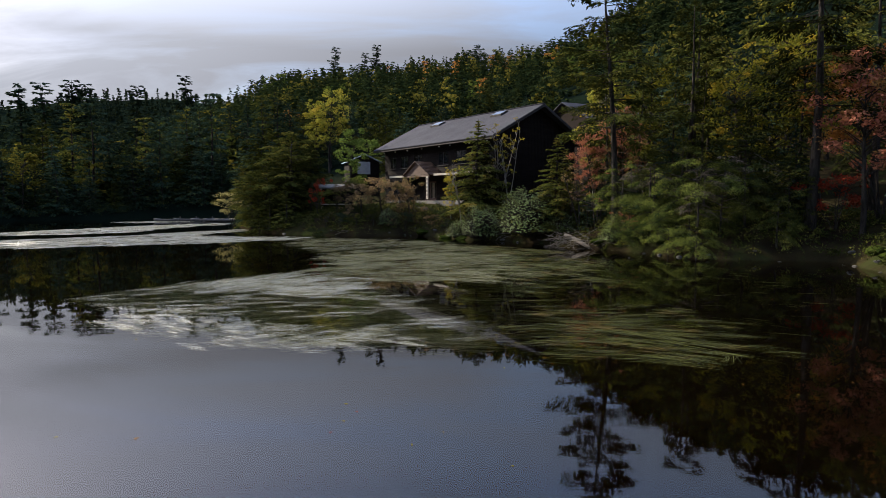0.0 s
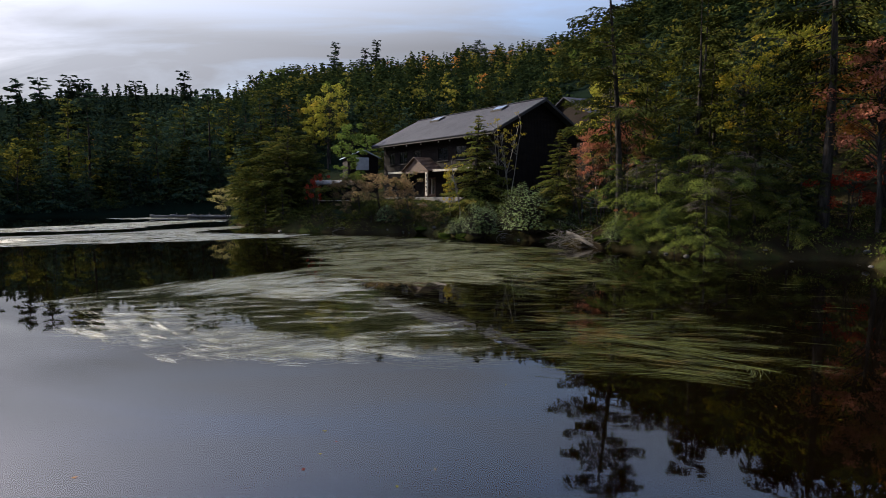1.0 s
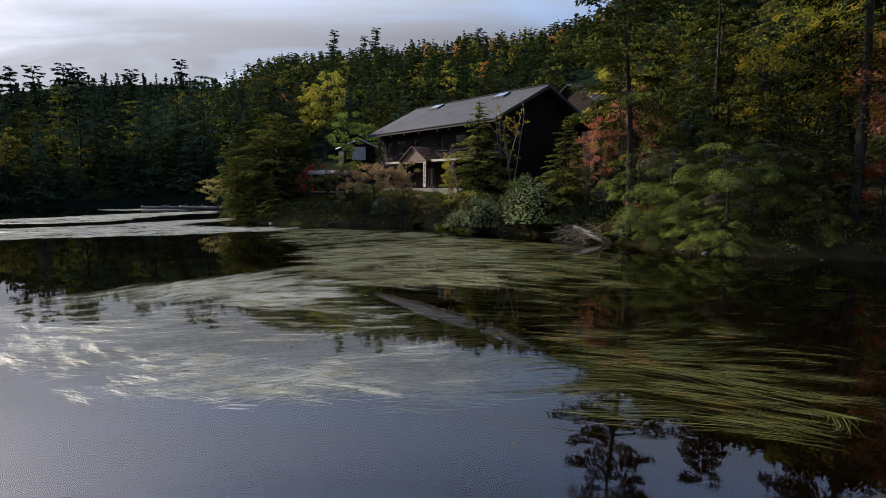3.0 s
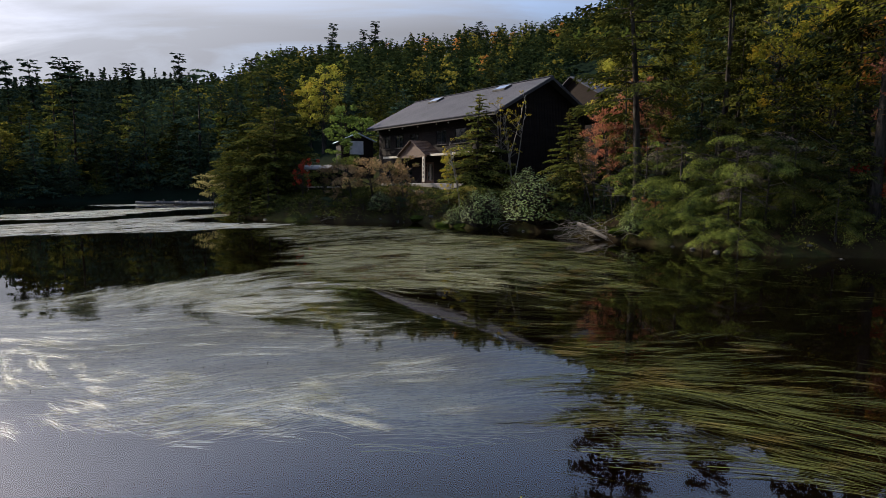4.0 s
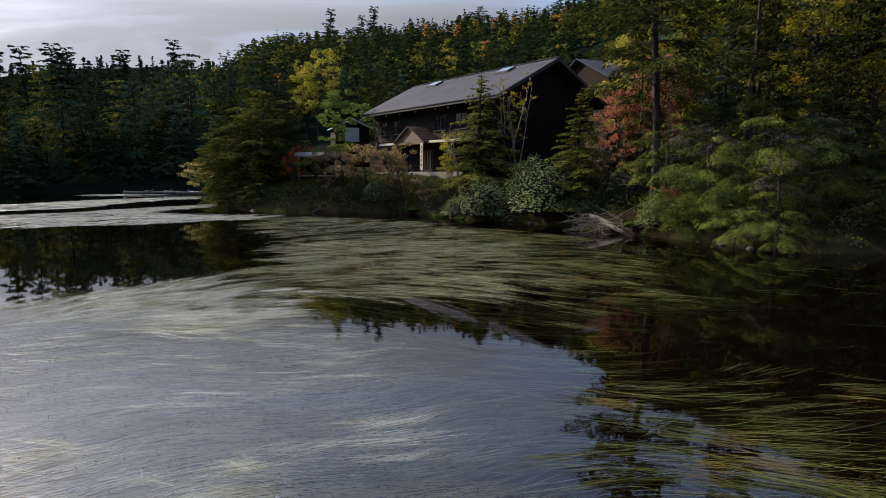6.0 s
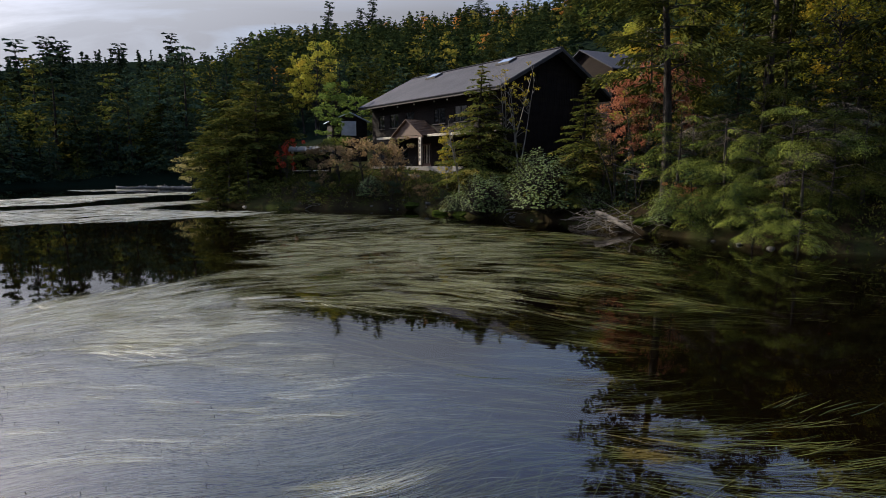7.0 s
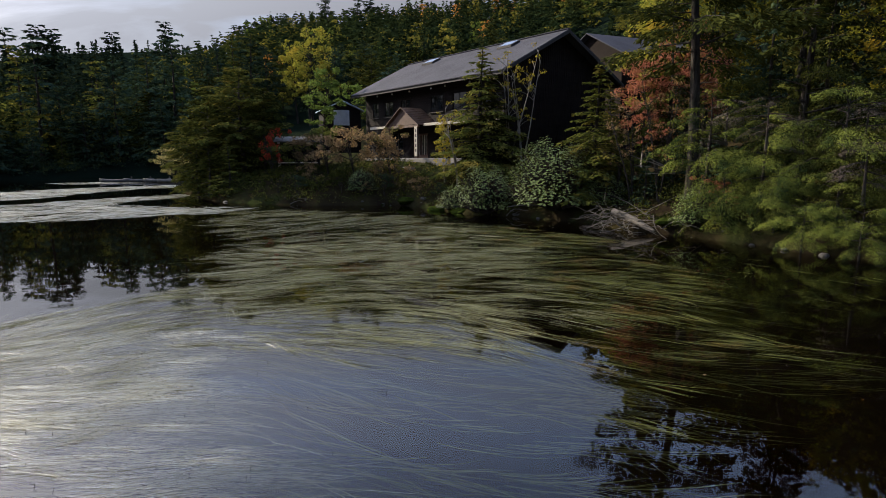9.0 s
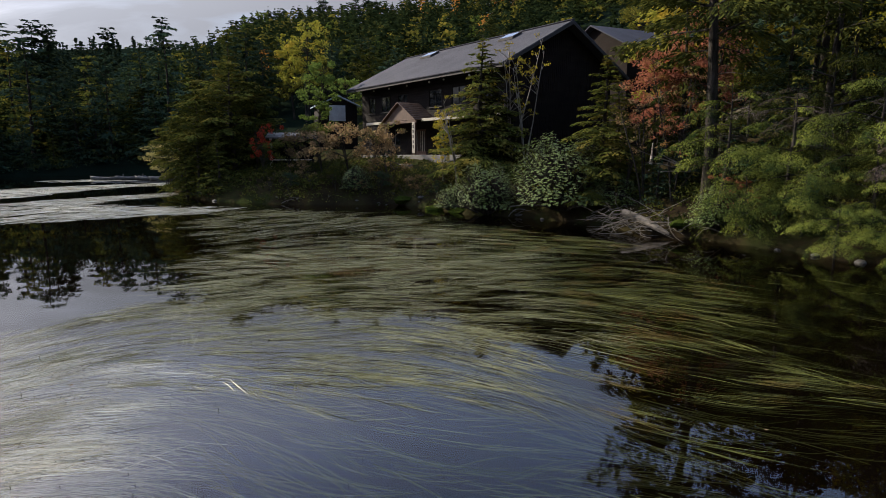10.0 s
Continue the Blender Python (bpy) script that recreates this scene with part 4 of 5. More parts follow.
def hill_forest():
    """The wood on the hill, too many to count: one object for conifers, one for broadleaf trees."""
    rng = np.random.default_rng(77)

    def low(seed, broad, m=96):
        r = np.random.default_rng(seed)
        if broad:  # several rounded clumps of leaves
            k = 9
            mid = r.normal(0, 1, (k, 3)) * np.array([1.1, 1.1, 1.7]) + np.array([0, 0, 5.6])
            q = r.normal(0, 1, (m, 3))
            q /= np.linalg.norm(q, axis=1, keepdims=True)
            q[:, 2] = np.where(r.random(m) < 0.7, np.abs(q[:, 2]), q[:, 2])
            c = mid[r.integers(0, k, m)] + q * r.uniform(0.7, 1.2, (m, 1)) * np.array([1.15, 1.15, 0.95])
            a, size, wd = r.normal(0, 1, (m, 3)), r.uniform(0.6, 1.1, m), np.full(m, 0.7)
            s = np.cross(q + r.normal(0, 0.35, (m, 3)), a)
        else:
            far = m < 50
            _, c, a, s, size, wd = bough_crown(seed, 10, 2.3, 0.02, 10 if far else 30, 1, 3 if far else 9, 2.3 if far else 0.8, "fir" if seed % 2 else "round", 0.32, up=0.3, wide=0.45, ratio=0.55, core=1.0)
            wd = wd / size
        a = a / np.linalg.norm(a, axis=1, keepdims=True)
        s = s - a * (s * a).sum(1, keepdims=True)
        s /= np.linalg.norm(s, axis=1, keepdims=True)
        size, wd = size[:, None], wd[:, None]
        return np.stack([c - a * size / 2, c + s * size * wd / 2, c + a * size / 2, c - s * size * wd / 2], 1).reshape(-1, 3)

    def stand(name, protos, pts, heights, leaves, label):
        vs = []
        for i, proto in enumerate(protos):
            sel = np.arange(len(pts)) % len(protos) == i
            p, h = pts[sel], heights[sel]
            ang = rng.uniform(0, 6.283, len(p))
            ca, sa = np.cos(ang)[:, None], np.sin(ang)[:, None]
            k = (h / 10)[:, None]
            w = k * rng.uniform(1.0, 1.5, len(p))[:, None]
            v = np.stack([(proto[None, :, 0] * ca - proto[None, :, 1] * sa) * w + p[:, 0:1], (proto[None, :, 0] * sa + proto[None, :, 1] * ca) * w + p[:, 1:2], proto[None, :, 2] * k + p[:, 2:3]], 2)
            vs.append(v.reshape(-1, 3))
        v = np.concatenate(vs)
        me = quick_mesh(name, v, np.arange(len(v)).reshape(-1, 4))
        tagged(mesh_part(name, me, M[leaves], None), label, "forest", kind="stuff")

    def spots(n, az0, az1, r0, r1):
        az, r = np.radians(rng.uniform(az0, az1, n)), np.sqrt(rng.uniform(r0 ** 2, r1 ** 2, n))
        p = np.stack([np.sin(az) * r, np.cos(az) * r], 1)
        p = p[shore_distance(p) > 2]
        return np.column_stack([p, ground_z(p) - 0.3])

    p = spots(1650, -48, 50, 128, 272)
    stand("hill_conifers", [low(1, False), low(2, False), low(3, False), low(8, False)], p, rng.uniform(6.5, 11.5, len(p)), "hill_fir", "dark conifer forest covering the hill")
    p = spots(340, -40, 50, 126, 268)
    stand("hill_broadleaves", [low(4, True), low(5, True), low(9, True)], p, rng.uniform(7, 10.5, len(p)), "hill_birch", "yellow and green autumn trees on the hill")
    az, r = np.radians(rng.uniform(-50, -12, 700)), rng.uniform(560, 935, 700)
    p = np.stack([np.sin(az) * r, np.cos(az) * r], 1)
    p = np.column_stack([p, ground_z(p) - 1.0])
    stand("far_ridge_forest", [low(7, False, 17)], p, rng.uniform(13, 20, len(p)), "fir_dark", "dark forest on the far ridge")
    p = spots(12, -40, 20, 150, 255)
    stand("hill_maples", [low(6, True)], p, rng.uniform(7, 10, len(p)), "orange", "scattered orange autumn trees on the hill")


def undergrowth():
    """Low bushes, ferns and seedlings in hummocks on the banks."""
    rng = np.random.default_rng(9)
    # bank_undergrowth takes the darker fir colour in place of tree shade
    for name, n, leaf, mat_, lo, hi, label in (("bank_undergrowth", 1050, 0.13, "fir", 0.15, 9, "dark low bushes on the wooded banks, shade put into their colour"),
                                              ("far_bank_brush", 520, 0.16, "fir_dark", 0.1, 9, "dark brush along the far shore"),
                                              ("bank_seedlings", 420, 0.11, "hemlock", 0.05, 7, "olive seedlings and ferns along the water"),
                                              ("bank_brush", 170, 0.11, "dry_grass", 2.0, 8, "dry yellow brush on the bank")):
        pick = rng.random(n * 10)[:, None] + (2.0 if name == "far_bank_brush" else 0.0)
        p = np.where(pick < 0.5, rng.uniform((-18, 43), (9, 61), (n * 10, 2)), np.where(pick < 0.8, rng.uniform((8, 20), (24, 44), (n * 10, 2)), rng.uniform((-75, 55), (-14, 115), (n * 10, 2))))
        d = shore_distance(p)
        rel = p - HOUSE_O
        u, v = rel @ HOUSE_U, rel @ HOUSE_V
        keep = (d > lo) & (d < hi) & ~((u > -1.5) & (u < 23) & (v > -3.6) & (v < 13))
        p = p[keep][:n]
        far = np.hypot(p[:, 0], p[:, 1]) / 60
        rad = rng.uniform(0.3, 0.75, len(p)) * np.maximum(1, far)
        m = 31
        q = rng.normal(0, 1, (len(p), m, 3))
        q /= np.linalg.norm(q, axis=2, keepdims=True)
        q[..., 2] = np.abs(q[..., 2])
        c = np.column_stack([p, ground_z(p)])[:, None] + q * (rad[:, None, None] * rng.uniform(0.6, 1.0, (len(p), m, 1))) * np.array([1, 1, 0.95])
        a = q * 0.6 + rng.normal(0, 0.6, q.shape)
        s = np.cross(q, rng.normal(0, 1, q.shape))
        size = (leaf * np.maximum(1, far))[:, None] * rng.uniform(0.7, 1.5, (len(p), m))
        me = leaf_mesh(name, c.reshape(-1, 3), a.reshape(-1, 3), s.reshape(-1, 3), size.ravel(), size.ravel() * 0.5)
        tagged(mesh_part(name, me, M[mat_], None), label, "undergrowth", kind="stuff")


near_trees()
mid_trees()
hill_forest()
undergrowth()

# ---------------------------------------------------------------- lodge
ANGLE = math.degrees(math.atan2(HOUSE_U[1], HOUSE_U[0]))


def lodge_pose(u, v, z=0.0, turn=0.0):
    p = HOUSE_O + HOUSE_U * u + HOUSE_V * v
    # local x runs along the ridge, local y towards the front
    return pose(p[0], p[1], z, 0, 0, ANGLE + turn)


def sheet_roof(bm, u0, u1, y0, z0, y1, z1, thick=0.12):
    """A sloping slab from (y0, z0) up to (y1, z1)."""
    vs = [bm.verts.new((u, y, z + dz)) for u in (u0, u1) for y, z in ((y0, z0), (y1, z1)) for dz in (0, thick)]
    for f in ((0, 1, 3, 2), (4, 6, 7, 5), (1, 5, 7, 3), (0, 2, 6, 4), (0, 4, 5, 1), (2, 3, 7, 6)):
        bm.faces.new([vs[i] for i in f])
    bmesh.ops.recalc_face_normals(bm, faces=bm.faces)
    return bm


def wall_panel(u0, u1, z0, z1, y, thick, holes):
    """A wall in the plane y with real openings, holes = [(u0, u1, z0, z1)]."""
    bm = bmesh.new()
    us = sorted({u0, u1, *[h for q in holes for h in q[:2]]})
    zs = sorted({z0, z1, *[h for q in holes for h in q[2:]]})
    for a, b in zip(us, us[1:]):
        for c, d in zip(zs, zs[1:]):
            m, n = (a + b) / 2, (c + d) / 2
            if not any(q[0] < m < q[1] and q[2] < n < q[3] for q in holes):
                add_box(bm, a, b, y - thick, y, c, d)
    bmesh.ops.remove_doubles(bm, verts=bm.verts, dist=0.0005)
    return bm


def clapboards(u0, u1, z0, z1, y, holes, pitch=0.2):
    """Overlapping boards, interrupted at the openings."""
    bm = bmesh.new()
    z = z0
    while z < z1 - 0.02:
        top = min(z + pitch, z1)
        cuts = sorted({u0, u1, *[h for q in holes if q[2] < top and q[3] > z for h in q[:2]]})
        for a, b in zip(cuts, cuts[1:]):
            m = (a + b) / 2
            if any(q[0] < m < q[1] and q[2] < top and q[3] > z for q in holes):
                continue
            v = [bm.verts.new(p) for p in ((a, y + 0.004, z), (b, y + 0.004, z), (b, y + 0.034, z), (a, y + 0.034, z), (a, y + 0.004, top), (b, y + 0.004, top), (b, y + 0.012, top), (a, y + 0.012, top))]
            for f in ((0, 1, 2, 3), (3, 2, 6, 7), (0, 3, 7, 4), (1, 5, 6, 2), (4, 7, 6, 5)):
                bm.faces.new([v[i] for i in f])
        z += pitch
    return bm


def window(parent, u0, u1, z0, z1, y, bars=1):
    w = part("window", wall_panel(u0, u1, z0, z1, y + 0.05, 0.12, [(u0 + 0.07, u1 - 0.07, z0 + 0.07, z1 - 0.07)]), M["dark_wood"], parent, "dark-framed window")
    n = bars + 1
    step = (u1 - u0 - 0.14) / n
    for i in range(n):
        a = u0 + 0.07 + i * step
        part("pane", box(a + 0.02, a + step - 0.02, y - 0.03, y - 0.015, z0 + 0.07, z1 - 0.07), M["glass"], w)
    for i in range(1, n):
        a = u0 + 0.07 + i * step
        part("mullion", box(a - 0.02, a + 0.02, y - 0.04, y + 0.03, z0 + 0.07, z1 - 0.07), M["dark_trim"], w)
    part("sill", box(u0 - 0.06, u1 + 0.06, y - 0.02, y + 0.12, z0 - 0.06, z0), M["dark_trim"], w)
    return w


def build_lodge():
    EAVE, RIDGE, FLOOR = 9.15, 12.72, 3.05
    LEN, HALF = 21.8, 6.95
    lodge = root("lodge", lodge_pose(0, 0), "dark timber two-storey lodge with grey metal roof", "building")
    # local y is minus v
    holes = [(2.2, 4.0, 6.9, 8.3), (5.2, 7.0, 6.9, 8.3), (8.2, 10.0, 6.9, 8.3), (13.0, 14.6, 6.9, 8.3), (15.8, 17.4, 6.9, 8.3), (18.4, 19.6, 6.9, 8.3),
             (1.6, 3.6, 3.9, 5.4), (4.4, 6.4, 3.9, 5.4), (7.0, 8.6, 3.9, 5.4), (10.4, 12.6, 3.05, 5.2), (14.2, 16.0, 3.9, 5.4), (17.2, 19.2, 3.9, 5.4)]
    front = part("front_wall", wall_panel(0.9, 20.9, 2.2, 9.35, -1.2, 0.22, holes), M["dark_wood"], lodge, "dark stained boarded front wall")
    for i in range(33):
        z0, z1 = 2.6 + 0.2 * i, 2.8 + 0.2 * i
        cuts = sorted({0.9, 20.9, *[h for q in holes if q[2] < z1 and q[3] > z0 for h in q[:2]]})
        for a, b in zip(cuts, cuts[1:]):
            if not any(q[0] < (a + b) / 2 < q[1] and q[2] < z1 and q[3] > z0 for q in holes):
                part("clapboard", clapboards(a, b, z0, z1, -1.2, []), M["dark_wood"], front)
    for h in holes:
        if h[2] > 3.1:
            window(lodge, *h, -1.2)
    part("back_wall", box(0.9, 20.9, -12.7, -12.48, 2.2, 9.35), M["dark_wood"], lodge)
    for u in (0.9, 20.9):
        bm = bmesh.new()
        a, b = (u, u + 0.22) if u < 5 else (u - 0.22, u)
        prof = [(-12.48, 2.2), (-1.42, 2.2), (-1.42, 9.75), (-6.95, 12.58), (-12.48, 9.75)]
        q = [[bm.verts.new((s, y, z)) for y, z in prof] for s in (a, b)]
        bm.faces.new(q[0]), bm.faces.new(q[1][::-1])
        for i in range(5):
            bm.faces.new((q[0][i], q[1][i], q[1][(i + 1) % 5], q[0][(i + 1) % 5]))
        bmesh.ops.recalc_face_normals(bm, faces=bm.faces)
        gable = part("gable_wall", bm, M["dark_wood"], lodge, "dark boarded gable wall")
        side = -1 if u < 5 else 1
        for i in range(52):  # vertical battens
            y = -12.4 + i * 0.21
            top = 9.7 + (12.5 - 9.7) * (1 - abs(y + 6.95) / 5.53)
            x = u + side * 0.02
            part("batten", box(x - 0.02, x + 0.02, y - 0.02, y + 0.02, 2.4, top), M["dark_wood"], gable)
    # roof: front and back slopes with standing seams
    for s in (1, -1):
        bm = bmesh.new()
        y_e, y_r = (0.0, -HALF) if s > 0 else (-2 * HALF, -HALF)
        sheet_roof(bm, 0.0, LEN, y_e, EAVE - 0.02, y_r, RIDGE - 0.02, 0.07)
        slope = part("roof", bm, M["roof"], lodge, "grey metal roof slope with fine seams")
        for i in range(31):  # horizontal laps of the metal sheets
            k = (i + 1) / 32
            y, z = y_e + (y_r - y_e) * k, EAVE + (RIDGE - EAVE) * k + 0.05
            part("sheet_lap", sheet_roof(bmesh.new(), 0.0, LEN, y, z, y + (y_r - y_e) * 0.006, z + (RIDGE - EAVE) * 0.006 + 0.004, 0.004), M["roof"], slope)
        part("fascia", sheet_roof(bmesh.new(), 0.02, LEN - 0.02, y_e - 0.06 * s, EAVE - 0.24, y_e - 0.14 * s, EAVE - 0.2, 0.22), M["dark_trim"], lodge)
        for u in (0.0, LEN):
            part("barge_board", sheet_roof(bmesh.new(), u - 0.03, u + 0.03, y_e, EAVE - 0.26, y_r, RIDGE - 0.26, 0.235), M["dark_trim"], lodge, "dark barge board")
        for u in [0.5 + i * 1.16 for i in range(19)]:
            part("rafter_tail", sheet_roof(bmesh.new(), u - 0.05, u + 0.05, y_e - 0.16 * s, EAVE - 0.1, y_e - 1.3 * s, EAVE + 0.48, 0.0 + 0.11 - 0.05), M["dark_wood"], lodge)
    part("ridge_cap", box(-0.02, LEN + 0.02, -HALF - 0.16, -HALF + 0.16, RIDGE + 0.03, RIDGE + 0.11, 0.02), M["roof"], lodge)
    for u in (4.6, 15.4):  # skylights near the ridge
        m = HALF * 0.84
        z = EAVE + (RIDGE - EAVE) * 0.84
        sk = part("skylight", sheet_roof(bmesh.new(), u, u + 1.7, -m + 0.55, z - 0.2, -m - 0.45, z + 0.31, 0.16), M["dark_trim"], lodge, "raised roof skylight")
        part("pane", sheet_roof(bmesh.new(), u + 0.12, u + 1.58, -m + 0.45, z + 0.02, -m - 0.35, z + 0.43, 0.012), M["glass"], sk)
    # pent roof over the ground floor
    for u0, u1 in ((-0.3, 9.0), (13.7, 17.6)):
        p = part("pent_roof", sheet_roof(bmesh.new(), u0, u1, 0.25, 5.84, -1.2, 5.98, 0.08), M["dark_wood"], lodge, "narrow pent roof over the ground floor")
        part("fascia", box(u0, u1, 0.25, 0.31, 5.72, 5.93, 0.01), M["pale_wood"], p, "pale weathered fascia board")
    # gabled entrance porch
    porch = part("porch_roof", sheet_roof(bmesh.new(), 0, 0.001, 0, 0, 0.001, 0.001, 0.001), M["red_wood"], lodge, "small gabled porch roof of reddish shingles")
    mid = 11.4
    for s in (-1, 1):
        for k in range(9):  # nine courses of seven shingles
            p, q = k / 9, (k + 1) / 9 + 0.01
            x0, z0, x1, z1 = mid + s * 2.5 * (1 - p), 5.8 + 1.5 * p, mid + s * 2.5 * (1 - q), 5.8 + 1.5 * q
            for j in range(7):
                bm = bmesh.new()
                y1, y0 = 1.0 - j * 0.3214 - 0.006, 1.0 - (j + 1) * 0.3214 + 0.006
                d = 0.006 * ((j * 5 + k * 3) % 4)
                vs = [bm.verts.new((x, y, z + d)) for y in (y1, y0) for x, z in ((x0, z0 + 0.07), (x1, z1 + 0.03), (x1, z1 - 0.02), (x0, z0))]
                for f in ((0, 1, 2, 3), (7, 6, 5, 4), (0, 4, 5, 1), (3, 2, 6, 7), (0, 3, 7, 4), (1, 5, 6, 2)):
                    bm.faces.new([vs[i] for i in f])
                bmesh.ops.recalc_face_normals(bm, faces=bm.faces)
                part("shingle", bm, M["red_wood"], porch)
    bm = bmesh.new()
    tri = [[bm.verts.new((mid + x, y, z)) for x, z in ((-2.2, 5.86), (2.2, 5.86), (0, 7.16))] for y in (0.72, 0.78)]
    bm.faces.new(tri[0]), bm.faces.new(tri[1][::-1])
    for i in range(3):
        bm.faces.new((tri[0][i], tri[1][i], tri[1][(i + 1) % 3], tri[0][(i + 1) % 3]))
    bmesh.ops.recalc_face_normals(bm, faces=bm.faces)
    part("porch_gable", bm, M["red_wood"], lodge, "reddish boarded porch gable")
    part("beam", box(mid - 2.4, mid + 2.4, 0.66, 0.84, 5.62, 5.82, 0.01), M["red_wood"], lodge)
    for u in (9.25, 13.5):
        part("porch_post", box(u - 0.09, u + 0.09, 0.66, 0.84, 3.0, 5.62, 0.01), M["red_wood"], lodge, "square wooden porch post")
    sign = part("name_board", box(9.06, 9.44, 0.85, 0.90, 3.25, 5.66, 0.01), M["pale_wood"], lodge, "pale upright name board")
    for i in range(5):
        z = 5.2 - i * 0.40
        part("bar", box(9.16, 9.34, 0.902, 0.908, z, z + 0.26), M["ink"], sign)
    # entrance door
    door = part("door", wall_panel(10.4, 12.6, 3.05, 5.2, -1.2, 0.08, [(10.5, 11.45, 3.4, 5.05), (11.55, 12.5, 3.4, 5.05)]), M["red_wood"], lodge, "glazed wooden sliding entrance doors")
    for a in (10.5, 11.55):
        part("pane", box(a, a + 0.95, -1.26, -1.245, 3.4, 5.05), M["glass"], door)
        for k in range(1, 4):
            part("glazing_bar", box(a + 0.2375 * k - 0.015, a + 0.2375 * k + 0.015, -1.24, -1.19, 3.4, 5.05), M["pale_wood"], door)
    # lamps under the eave
    for u in (1.5, 4.2, 7.3, 9.2, 12.4, 15.2, 17.8, 20.2):
        bm = bmesh.new()
        bmesh.ops.create_uvsphere(bm, u_segments=12, v_segments=8, radius=0.085, matrix=Matrix.Translation((u, -0.65, 8.83)))
        lamp = part("eave_lamp", bm, M["lamp_glass"], lodge, "small white globe lamp", True)
        part("stem", box(u - 0.015, u + 0.015, -0.665, -0.635, 8.9, 9.4), M["dark_trim"], lamp)


def build_terrace():
    t = root("terrace", lodge_pose(0, 0), "raised pale gravel terrace with concrete edge before the lodge", "terrace", kind="structure")
    part("slab", box(-1.0, 13.5, -1.2, 3.0, 2.3, 3.03, 0.03), M["gravel"], t)
    part("kerb", box(-1.1, 13.6, 3.0, 3.25, 1.9, 3.10, 0.03), M["concrete"], t)
    part("retaining_wall", box(4.5, 9.5, 4.2, 4.6, 0.9, 2.45, 0.04), M["concrete"], t, "stained concrete retaining wall")


def simple_house(name, m, w, d, wall_h, rise, wall, roof, label, over=0.35, trim="dark_trim"):
    """Small gabled building, ridge along local y, gable to the front."""
    h = root(name, m, label, "building")
    bm = bmesh.new()
    prof = [(-w / 2, -1.5), (w / 2, -1.5), (w / 2, wall_h), (0, wall_h + rise * 0.96), (-w / 2, wall_h)]
    q = [[bm.verts.new((x, y, z)) for x, z in prof] for y in (-d / 2, d / 2)]
    bm.faces.new(q[0]), bm.faces.new(q[1][::-1])
    for i in range(5):
        bm.faces.new((q[0][i], q[1][i], q[1][(i + 1) % 5], q[0][(i + 1) % 5]))
    bmesh.ops.recalc_face_normals(bm, faces=bm.faces)
    part("wall", bm, M[wall], h)
    for s in (-1, 1):
        bm = bmesh.new()
        x0, x1 = s * (w / 2 + over), 0
        z0, z1 = wall_h - rise * over / (w / 2), wall_h + rise
        vs = [bm.verts.new((x, y, z + dz)) for y in (-d / 2 - over, d / 2 + over) for x, z in ((x0, z0), (x1, z1)) for dz in (0.03, 0.13)]
        for f in ((0, 1, 3, 2), (4, 6, 7, 5), (1, 5, 7, 3), (0, 2, 6, 4), (0, 4, 5, 1), (2, 3, 7, 6)):
            bm.faces.new([vs[i] for i in f])
        bmesh.ops.recalc_face_normals(bm, faces=bm.faces)
        part("roof", bm, M[roof], h)
    return h


def build_sheds():
    s = simple_house("outbuilding", pose(-10.9, 79.5, 5.2, 0, 0, 20), 4.0, 3.5, 3.0, 0.9, "dark_wood", "blue_metal", "small outbuilding with white panel and pale blue roof edge")
    part("white_panel", box(-0.95, 0.75, -1.83, -1.78, 1.4, 3.0, 0.01), M["white_paint"], s)
    # open shelter by the shore
    h = root("boat_shelter", pose(-11.2, 62.0, 2.2, 0, 0, 12), "low open shelter with grey roof and pale corner post", "shelter")
    part("roof", sheet_roof(bmesh.new(), -1.9, 1.9, -1.6, 2.15, 1.6, 2.6, 0.1), M["concrete"], h, "weathered grey sheet roof")
    part("back_wall", box(-1.6, 1.6, 1.2, 1.3, -0.6, 2.4), M["dark_wood"], h)
    for x, w in ((-1.55, "pale_wood"), (1.55, "dark_wood"), (0.0, "dark_wood")):
        part("post", box(x - 0.09, x + 0.09, -1.25, -1.07, -0.6, 2.2, 0.01), M[w], h)
    part("rail", box(-1.5, 1.5, -1.2, -1.12, 0.5, 0.6), M["pale_wood"], h)
    # second building behind the lodge
    simple_house("annex", pose(20.2, 74.3, 4.0, 0, 0, -65.7), 9.0, 12.0, 8.5, 2.2, "brown_wall", "roof", "second dark timber building behind with grey metal roof", 0.6)


build_lodge()
build_terrace()
build_sheds()

# ---------------------------------------------------------------- floating water grass
def inside(p, poly):
    poly = np.asarray(poly, dtype=float)
    hit = np.zeros(len(p), dtype=bool)
    for a, b in zip(poly, np.roll(poly, -1, axis=0)):
        cross = (a[1] > p[:, 1]) != (b[1] > p[:, 1])
        hit ^= cross & (p[:, 0] < a[0] + (p[:, 1] - a[1]) / (b[1] - a[1] + 1e-12) * (b[0] - a[0]))
    return hit


def flow(x, y):
    """Heading of the drifting blades, radians."""
    return -0.10 * np.clip(x, -8, 8) * np.clip((y - 15) / 9, 0.05, 1) + 0.22 * np.sin(0.33 * x + 0.21 * y) + 0.25 * np.sin(0.45 * y - 0.3 * x + 1.1) + 0.2 * np.sin(1.3 * x + 0.9 * y)


